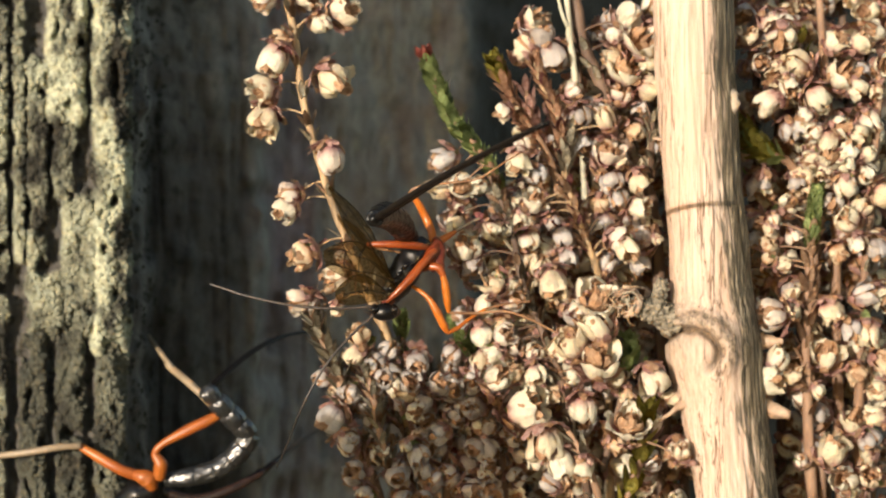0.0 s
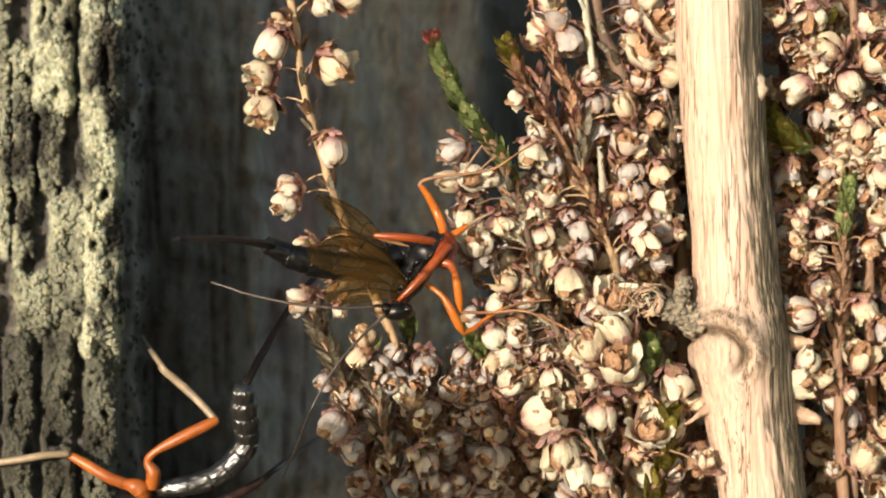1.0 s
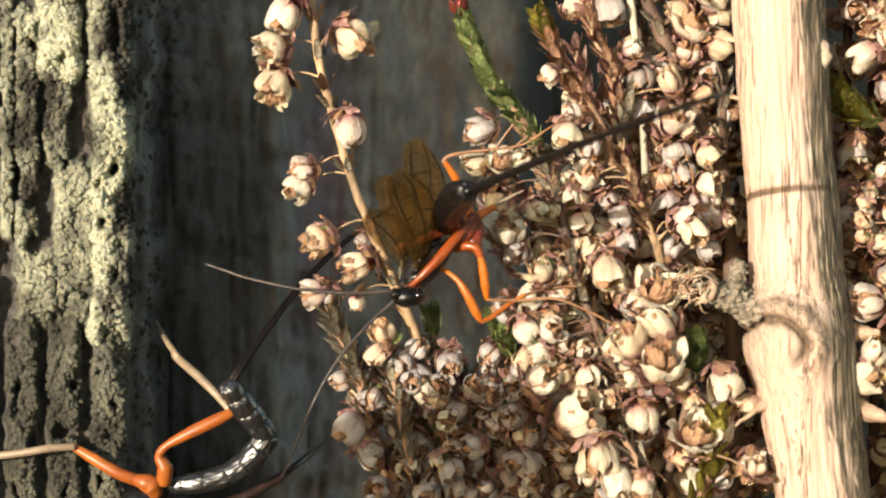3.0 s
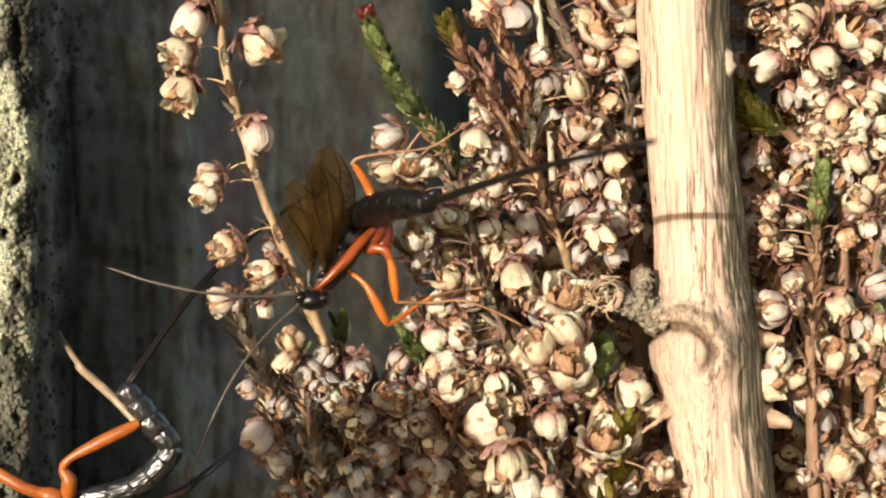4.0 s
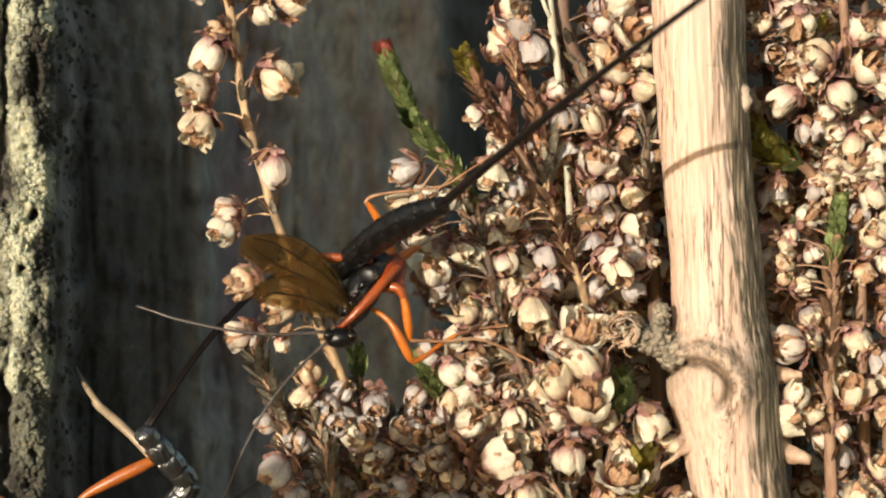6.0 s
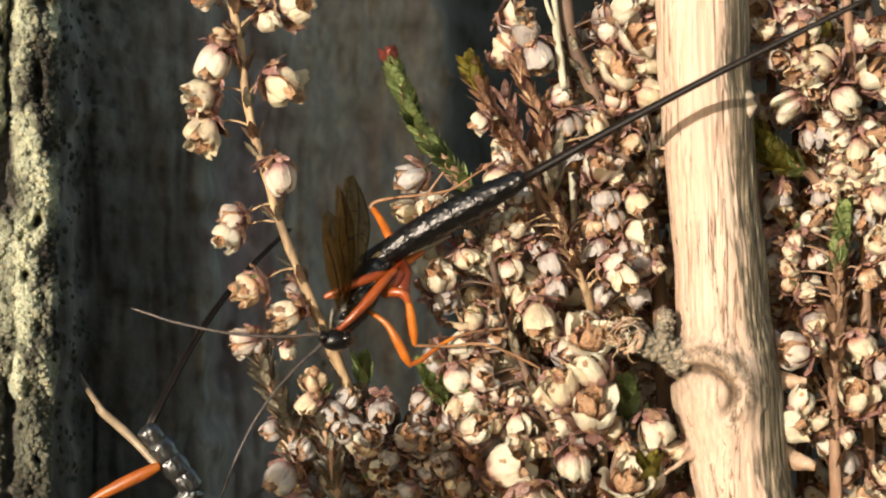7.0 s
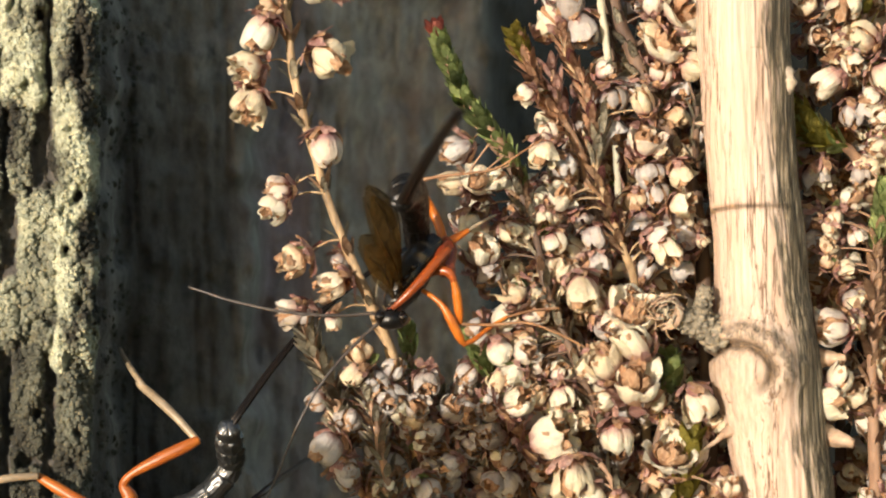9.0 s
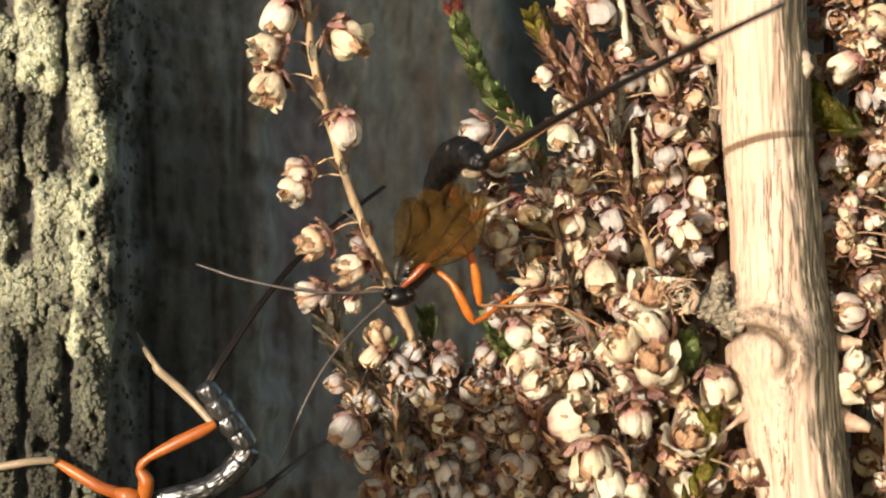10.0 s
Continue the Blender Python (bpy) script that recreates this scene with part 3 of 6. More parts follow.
def flower_mesh(seed, open_mouth, crumple=1.0, sepal=None):
    """A dry heather bell about 1 unit wide: four papery sepals round ragged petals, bracts at the foot. The mouth faces +z."""
    rnd = random.Random(seed)
    bm = bmesh.new()
    layer = bm.verts.layers.float.new("along")

    def patch(place, nu, nv, mat):
        grid = []
        for i in range(nu + 1):
            row = []
            for j in range(nv + 1):
                v = bm.verts.new(place(i / nu, 2 * j / nv - 1))
                v[layer] = i / nu
                row.append(v)
            grid.append(row)
        for i in range(nu):
            for j in range(nv):
                bm.faces.new((grid[i][j], grid[i][j + 1], grid[i + 1][j + 1], grid[i + 1][j])).material_index = mat

    for k in range(4):
        turn = k * math.pi / 2 + rnd.uniform(-0.26, 0.26)
        tall, wide = rnd.uniform(0.72, 1.14), rnd.uniform(0.60, 1.00)
        gape = open_mouth * rnd.uniform(0.25, 1.0) + rnd.uniform(-0.05, 0.05) + (rnd.uniform(0.35, 0.7) if rnd.random() < 0.17 else 0.0)
        inner = 0.93 + 0.10 * (k % 2)
        ph, lean, curl = rnd.uniform(0, 50), rnd.uniform(-0.14, 0.14), rnd.choice((0.0, 0.08, 0.24, 0.16, -0.12))
        close = rnd.uniform(0.84, 0.97) - 0.20 * open_mouth
        dent = rnd.uniform(0.0, 0.09) * crumple

        def place(s, w):
            th = math.pi * (0.04 + close * s)
            big = noise.noise(Vector((2.0 * s + ph, 1.5 * w, seed)))
            small = noise.noise(Vector((6 * s + ph, 4 * w, seed)))
            r = inner * 0.5 * max(0.0, math.sin(th)) ** 0.72 + 0.36 * gape * s ** 1.7
            r += (0.10 * big + 0.03 * small) * crumple * (0.2 + s) - dent * math.exp(-(w * 2.2) ** 2) * s
            late = max(0.0, (s - 0.62) / 0.38)
            r += curl * late ** 2 + (0.05 - 0.15 * abs(w)) * math.sin(math.pi * min(1.0, s * 1.1))
            half = wide * (1.0 - 0.55 * late ** 2.2) * (1 + 0.15 * small * late)
            a = turn + w * half + lean * s
            z = -0.5 * math.cos(th) * tall - 0.08 * late * w * w - 0.16 * max(0.0, gape) * s * s + 0.05 * big * s * crumple
            return Vector((r * math.cos(a), r * math.sin(a), z))

        patch(place, 10, 6, 0)
    for k in range(6):
        turn = k * math.tau / 6 + rnd.uniform(-0.4, 0.4)
        lean, tall, ph = rnd.uniform(0.0, 0.28), rnd.uniform(0.45, 0.90 + 0.15 * open_mouth), rnd.uniform(0, 50)

        def place(s, w):
            r = 0.12 + 0.24 * math.sin(2.6 * s) ** 0.8 + lean * s * s * 0.6 - 0.05 * w * w + 0.11 * noise.noise(Vector((3 * s + ph, 2 * w, 1.0)))
            a = turn + w * 0.75 * math.sin(math.pi * (0.25 + 0.6 * s))
            return Vector((r * math.cos(a), r * math.sin(a), -0.38 + tall * s + 0.12 * noise.noise(Vector((s * 4, w * 3, k + seed)))))

        patch(place, 4, 3, 1)
    tube(bm, smooth_line([(Vector((0, 0, -0.4)), 0.10), (Vector((0, 0, 0.0)), 0.16), (Vector((0.02, 0, 0.25)), 0.04), (Vector((0.06, 0.03, 0.48)), 0.018)], 3), 6, 0.2, 1)
    for k in range(9):
        turn = k * math.tau / 9 + rnd.uniform(-0.4, 0.4)
        long, flare = rnd.uniform(0.26, 0.66), rnd.uniform(0.0, 0.8) ** 1.5

        def place(s, w):
            r = 0.09 + 0.45 * math.sin(1.75 * s) ** 0.9 + flare * 0.42 * s * s + 0.16 * noise.noise(Vector((4 * s + turn, 2.5 * w, seed))) * s + 0.03
            a = turn + w * 0.50 * (1 - s) ** 0.5
            return Vector((r * math.cos(a), r * math.sin(a), -0.70 + long * s * (1 - 0.35 * flare) + 0.10 * noise.noise(Vector((5 * s, 2 * w + turn, seed)))))

        patch(place, 5, 3, 2 if k % 3 else 1)
    bm.normal_update()
    me = bpy.data.meshes.new("flower")
    bm.to_mesh(me)
    bm.free()
    for m in (sepal or M_SEPAL, M_PETAL, M_CALYX):
        me.materials.append(m)
    me.polygons.foreach_set("use_smooth", [True] * len(me.polygons))
    return me


def flower_set(seed, sepal, crumple, mouths):
    return [flower_mesh(seed + i, m, crumple * (0.6, 1.0, 1.5)[i % 3], sepal) for i, m in enumerate(mouths)]


SHUT, WIDE = (0.0, 0.12, 0.22, 0.08, 0.28, 0.16), (0.28, 0.55, 0.22, 0.65, 0.4, 0.5)
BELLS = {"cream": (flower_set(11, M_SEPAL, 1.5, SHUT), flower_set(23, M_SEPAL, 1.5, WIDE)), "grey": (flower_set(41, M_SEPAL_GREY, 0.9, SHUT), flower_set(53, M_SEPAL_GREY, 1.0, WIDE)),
         "brown": (flower_set(61, M_SEPAL_BROWN, 2.4, SHUT[:3]), flower_set(67, M_SEPAL_BROWN, 2.6, SHUT[2:5])), "wine": (flower_set(71, M_SEPAL_WINE, 1.0, SHUT[:3]), flower_set(77, M_SEPAL_WINE, 1.2, WIDE[:3])),
         "crumpled": (flower_set(83, M_SEPAL, 1.8, SHUT[:4]), flower_set(89, M_SEPAL, 1.9, WIDE[:4]))}


def any_bell(rnd, greyed):
    """A bell by chance, greyed ones with that share."""
    kind = "grey" if rnd.random() < greyed else rnd.choice(("cream", "cream", "cream", "crumpled", "brown", "wine"))
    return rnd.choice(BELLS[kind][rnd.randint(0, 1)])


def leaf_mesh(name, material, slim):
    bm = bmesh.new()

    def place(s, w):
        half = slim * math.sin(math.pi * (0.12 + 0.86 * s)) ** 0.7
        return Vector((w * half, -0.10 * w * w * half - 0.22 * s * s + 0.2 * s, s))

    curved_patch(bm, place, 5, 4, 0)
    bmesh.ops.solidify(bm, geom=bm.faces[:], thickness=0.09)
    bm.normal_update()
    me = bpy.data.meshes.new(name)
    bm.to_mesh(me)
    bm.free()
    me.materials.append(material)
    me.polygons.foreach_set("use_smooth", [True] * len(me.polygons))
    return me


LEAVES = {key: leaf_mesh("leaf", m, slim) for key, m, slim in (("green", M_LEAF_GREEN, 0.30), ("wine", M_LEAF_WINE, 0.3), ("grey", M_LEAF_GREY, 0.17), ("brown", M_LEAF_BROWN, 0.2),
                                                               ("yellow", M_LEAF_YELLOW, 0.26), ("red", M_LEAF_RED, 0.22), ("pink", M_LEAF_PINK, 0.24), ("rust", M_LEAF_RUST, 0.22))}


def place_piece(name, mesh, parent, base, where, way, size, spin):
    """Sets one shared piece at a place, with its z axis along way."""
    ob = new(name, mesh)
    ob.parent = parent
    turn = way.to_track_quat("Z", "Y").to_matrix().to_4x4() @ Matrix.Rotation(spin, 4, "Z")
    ob.matrix_local = Matrix.Translation(where - base) @ turn @ Matrix.Diagonal((size[0], size[1], size[2], 1))
    return ob


def leaves_along(thing, base, line, kind, count, long, spread, rnd, start=0.0, end=1.0):
    """Pairs of scale leaves pressed along a line of (place, radius)."""
    n = len(line) - 1
    for i in range(count):
        t = start + (end - start) * (i + rnd.uniform(-0.2, 0.2)) / max(1, count - 1)
        t = max(0.0, min(0.999, t))
        k = int(t * n)
        p = line[k][0].lerp(line[k + 1][0], t * n - k)
        way = (line[k][0] - line[k + 1][0]).normalized()  # lines run from the tip down
        side = way.cross(Vector((0, 1, 0))).normalized()
        across = way.cross(side)
        for half in (0, 1, 2):
            a = math.tau / 3 * half + (i % 2) * math.pi / 2 * 0.6 + rnd.uniform(-0.3, 0.3) - 0.3
            out = side * math.cos(a) + across * math.sin(a)
            leaf = LEAVES[kind]
            size = long * MM * rnd.uniform(0.85, 1.15) * (0.75 + 0.25 * min(1, t * 6))
            d = (way + out * spread).normalized()
            ob = new("leaf", leaf)
            ob.parent = thing
            y = (out - d * out.dot(d)).normalized()
            x = y.cross(d)
            ob.matrix_local = Matrix.Translation(p - base + out * line[k][1] * 0.7) @ Matrix((x, -y, d)).transposed().to_4x4() @ Matrix.Diagonal((size, size, size, 1))


def sprig(label, stems, flowers, material, group, seed, size=2.7, leaves=(), foot=True, greyed=0.07, buds=0.0):
    """A heather sprig. stems: lines of (u, v, y, radius in units), each from its tip down; flowers: (u, v, y); leaves: (stem, kind, count, length mm, spread, start, end)."""
    rnd = random.Random(seed)
    last = stems[0][-1]
    low = at(last[0], last[1], last[2])
    base = Vector((low.x + 0.004, low.y + 0.004, GROUND)) if foot else low
    thing = root("heather_sprig", base, label, "heather", group)
    lines = []
    for i, pts in enumerate(stems):
        line = smooth_line([(at(u, v, y), r * UNIT) for u, v, y, r in pts], 6)
        if i == 0 and foot:
            tip, r = line[-1]
            line += [(tip.lerp(base, 0.35), r * 1.15), (tip.lerp(base, 0.7), r * 1.3), (base + Vector((0, 0, -0.003)), r * 1.5)]
        lines.append(line)
    bms = []
    for i, line in enumerate(lines):
        bm = bmesh.new()
        tube(bm, [(p - base, r) for p, r in line], 8, 0.3, 0, seed + i)
        bms.append(bm)
    for u, v, y, *more in flowers:
        where = at(u, v, y)
        best, which = None, 0
        for i, line in enumerate(lines):
            for p, r in line:
                q = (p - where)
                d = math.hypot(q.x, q.z * (1.0 if q.z > 0 else 0.8)) + 0.3 * abs(q.y)
                if best is None or d < best[0]:
                    best, which = (d, p, r), i
        if len(more) > 1:  # width in plan units, the way the mouth points (degrees from the right, upwards), its lean to the lens, its kind
            wide, turn, lean, kind = more
            scale = 1.02 * wide * UNIT
            way = Vector((math.cos(radians(turn)), -lean, math.sin(radians(turn)))).normalized()
            mesh = rnd.choice(BELLS[kind][1 if lean >= 0.5 else 0])
        else:
            scale = (more[0] if more else 1.0) * size * MM * rnd.uniform(0.9, 1.1)
            out = where - best[1]
            out = out.normalized() if out.length > 1e-5 else Vector((0, -1, 0))
            way = (out * 0.6 + Vector((rnd.uniform(-0.5, 0.5), -0.18 + rnd.uniform(-0.45, 0.4), -0.4 + rnd.uniform(-0.5, 0.6)))).normalized()
            mesh = any_bell(rnd, greyed)
        place_piece("flower", mesh, thing, base, where, way, (scale, scale * rnd.uniform(0.9, 1.0), scale * rnd.uniform(0.92, 1.08)), rnd.uniform(0, 6.3))
        heel = where - way * scale * 0.55
        # mostly greyed sprigs take grey bracts, shade again put into colour
        for kind in rnd.sample(("grey", "grey", "pink", "grey", "wine", "green") if greyed > 0.5 else ("brown", "brown", "pink", "pink", "rust", "grey", "wine", "rust", "green"), 4):
            aim = (way * rnd.uniform(-0.4, 0.9) + Vector((rnd.uniform(-1, 1), rnd.uniform(-1.0, 0.4), rnd.uniform(-0.6, 1)))).normalized()
            long = rnd.uniform(0.9, 1.8) * MM
            place_piece("leaf", LEAVES[kind], thing, base, heel, aim, (long, long, long), rnd.uniform(0, 6.3))
        if (best[1] - heel).length < 0.0055:
            tube(bms[which], smooth_line([(best[1] - base, 3 * UNIT), (best[1].lerp(heel, 0.5) - base + Vector((0, 0, 0.0004)), 1.8 * UNIT), (heel - base + way * scale * 0.15, 3 * UNIT)], 3), 6, 0.2, 0, u)
    for i in range(int(buds * len(flowers))):
        u, v, y, *more = flowers[i % len(flowers)]
        where = at(u + rnd.uniform(-44, 44), v + rnd.uniform(-40, 40), y + rnd.uniform(1.8, 5.0))
        way = Vector((rnd.uniform(-1, 1), rnd.uniform(-1, 0.2), rnd.uniform(-1, 0.8))).normalized()
        scale = size * MM * rnd.uniform(0.7, 1.02)
        place_piece("flower", any_bell(rnd, 0.35), thing, base, where, way, (scale, scale, scale * rnd.uniform(1.0, 1.3)), rnd.uniform(0, 6.3))
        kind = rnd.choice(("brown", "wine", "grey", "pink", "rust"))
        long = rnd.uniform(1.0, 1.9) * MM
        place_piece("leaf", LEAVES[kind], thing, base, where - way * scale * 0.5, (way + Vector((rnd.uniform(-1, 1), -0.6, rnd.uniform(-1, 1)))).normalized(), (long, long, long), rnd.uniform(0, 6.3))
    for bm in bms:
        part("stem", bm, material, thing)
    for which, kind, count, long, spread, *span in leaves:
        leaves_along(thing, base, lines[which], kind, count, long, spread, rnd, *span)
    return thing


def scatter(rnd, line, count, wide, y, dy):
    """Flowers in turn to both sides along a stem of (u, v)."""
    out = []
    n = len(line) - 1
    for i in range(count):
        t = (i + rnd.uniform(0, 0.9)) / count * 0.999
        k = int(t * n)
        u = line[k][0] + (line[k + 1][0] - line[k][0]) * (t * n - k)
        v = line[k][1] + (line[k + 1][1] - line[k][1]) * (t * n - k)
        out.append((u + (1, -1)[i % 2] * rnd.uniform(0.35, 1.0) * wide, v + rnd.uniform(-14, 14), y + rnd.uniform(-dy, dy), rnd.uniform(0.8, 1.05)))
    return out


SWAYING = []   # sprigs that rock freely
HALF_SWAY = []  # sprigs held by their neighbours
NEAR = "dry heather before the post"


def free_sprig():
    upper = [(334, 24, -2.5, 42, 200, 0.3, "brown"), (321, 68, -3.5, 62, 240, 0.15, "cream"), (297, 124, -3, 58, 200, 0.8, "crumpled"), (301, 194, -3, 62, 250, 0.9, "cream"), (446, 108, -3, 66, -35, 0.3, "cream"),
             (440, 270, -3.4, 56, -78, 0.1, "wine"), (352, 342, -3, 48, 185, 0.2, "wine"), (344, 378, -3.4, 52, 225, 0.6, "cream"), (420, -6, -2.5, 44, -60, 0.2, "cream")]
    lower = [(380, 468, -3, 58, 205, 0.3, "brown"), (462, 470, -1, 34, 250, 0.2, "grey"), (450, 512, -3, 54, 210, 0.3, "brown"), (372, 560, -3, 50, 190, 0.2, "wine"), (402, 566, -2.4, 42, 250, 0.2, "grey"),
             (452, 578, -2.4, 30, -80, 0.1, "cream")]
    SWAYING.append(sprig("slender dry heather sprig with sparse papery cream bells", [
        [(335, -150, -2, 7), (350, -60, -2, 8), (362, 0, -2, 7.5), (372, 60, -2, 7.5), (380, 130, -2, 8), (397, 205, -2, 8), (421, 290, -2, 8), (443, 360, -2, 8), (470, 430, -2, 8),
         (500, 500, -2, 9), (530, 570, -1, 11), (556, 630, 0, 11), (590, 760, 2, 12), (640, 960, 4, 12)]],
        upper + lower + [(470, -38, -2.5), (300, -60, -2), (395, -60, -2, 0.9)],
        M_STEM_PALE, NEAR, 3, 3.05, [(0, "grey", 7, 2.0, 0.7, 0.1, 0.7), (0, "brown", 6, 1.9, 0.55, 0.12, 0.75)], greyed=0.0))


def shaded_sprigs():
    rnd = random.Random(21)
    group = NEAR
    for i, (u, top, y) in enumerate(((520, 690, 1.5), (580, 655, 2.0), (650, 700, 2.75), (712, 690, 3), (770, 740, 3))):
        line = [(u - 14 + 6 * i * 0.3, top), (u + 4 + (12, -16, 10, -8, 4)[i], 760), (u + 10 + (-14, 10, 18, -10, 8)[i], 860), (u + 30, 980)]
        stems = [[(a, b, y + 0.5 * k, 8 + k) for k, (a, b) in enumerate(line)]]
        SWAYING.append(sprig("crowded heather sprig with greyish bells, shade put into their colour", stems, scatter(rnd, line, 17, 56, y - 1.5, 2.0), M_STEM, group, 30 + i, 2.5,
                             [(0, "grey", 12, 2.3, 0.55, 0.0, 0.6)], greyed=0.92))
    SWAYING.append(sprig("leafy grey-green heather shoot with few bells tinted grey for shade", [
        [(398, 575, -2.6, 5), (420, 630, -2.6, 7), (450, 690, -2, 8), (470, 760, -0.5, 9), (500, 860, 4, 9), (540, 980, 5, 10)], [(500, 655, -2.0, 6), (520, 720, -2.0, 7), (537, 800, -2.0, 8), (560, 900, -1, 8)],
        [(585, 600, 3, 6), (590, 650, 3, 7), (600, 760, 4, 8)]],
        [(438, 802, -1, 60, 230, 0.4, "grey"), (476, 848, -1, 50, -60, 0.3, "grey"), (424, 718, 0, 40, 200, 0.3, "grey"), (455, 745, 0, 36, 250, 0.3, "brown"), (498, 630, -2.4, 46, 110, 0.4, "brown"), (490, 672, -2.4, 46, 230, 0.3, "cream"),
         (528, 690, -1.5, 54, -40, 0.4, "grey"), (596, 856, -2, 26, -80, 0.1, "cream"), (556, 712, -1, 46, -60, 0.4, "grey"), (598, 745, -0.5, 44, 30, 0.4, "brown"), (664, 728, -0.5, 50, 60, 0.5, "grey"), (560, 660, -0.5, 44, 60, 0.3, "grey")],
        M_STEM, group, 41, 2.75, [(0, "grey", 18, 2.5, 0.6, 0.0, 0.62), (0, "brown", 8, 1.8, 0.7, 0.1, 0.6), (1, "grey", 13, 2.2, 0.6), (1, "brown", 7, 1.7, 0.7), (2, "green", 6, 2.0, 0.4)], greyed=0.6))
    SWAYING.append(sprig("short green heather shoot among bells tinted grey for shade", [[(705, 610, 0, 5), (722, 650, 0, 7), (738, 700, 1, 8), (755, 800, 3, 9), (770, 960, 5, 9)]], [(690, 668, 0, 44, 230, 0.4, "grey"), (735, 775, 1, 50, 200, 0.3, "grey"), (764, 812, 1, 52, 60, 0.5, "grey"), (662, 832, 0, 42, 200, 0.2, "grey"), (760, 862, 1, 56, -60, 0.4, "grey")],
                         M_STEM, group, 43, 2.75, [(0, "green", 14, 2.5, 0.35, 0.0, 0.34)]))


def green_shoots():
    SWAYING.append(sprig("fresh green heather shoot with a red bud at its tip", [
        [(636, 62, 2, 8), (648, 96, 2, 9), (668, 140, 2, 9), (690, 190, 2, 9), (720, 240, 2, 9), (760, 290, 3, 9), (800, 370, 4, 9), (850, 560, 6, 10), (900, 960, 9, 11)],
        [(708, 205, 0, 8), (730, 235, 0, 9), (762, 275, 1, 9), (790, 330, 3, 9)]],
        [(668, 272, 1, 54, 200, 0.3, "grey"), (664, 330, 0, 46, 190, 0.3, "cream"), (706, 326, -1, 48, 60, 0.7, "crumpled"), (742, 322, 0, 40, 30, 0.5, "crumpled")],
        M_STEM, NEAR, 51, 2.75, [(0, "green", 22, 1.75, 0.5, 0.06, 0.44), (0, "red", 9, 2.0, 0.45, 0.0, 0.06), (1, "green", 13, 1.7, 0.5)]))
    SWAYING.append(sprig("brown-tipped heather shoot with scale leaves", [
        [(778, 76, 0, 6), (792, 108, 0, 7), (812, 150, 0, 8), (840, 195, 0, 8), (870, 235, 1, 8), (905, 330, 3, 9), (940, 560, 7, 10), (960, 960, 10, 10)], [(838, 130, 0, 5), (850, 175, 0, 6), (860, 220, 1, 7)]],
        [(792, 174, -1, 36, 205, 0.2, "cream"), (832, 240, -1, 40, 100, 0.2, "wine"), (822, 278, -1.5, 56, -95, 0.2, "cream"), (862, 300, 0, 44, -60, 0.2, "grey")],
        M_STEM, NEAR, 53, 2.75, [(0, "yellow", 8, 2.4, 0.4, 0.0, 0.16), (0, "rust", 11, 2.2, 0.5, 0.10, 0.5), (1, "pink", 6, 2.2, 0.4)]))


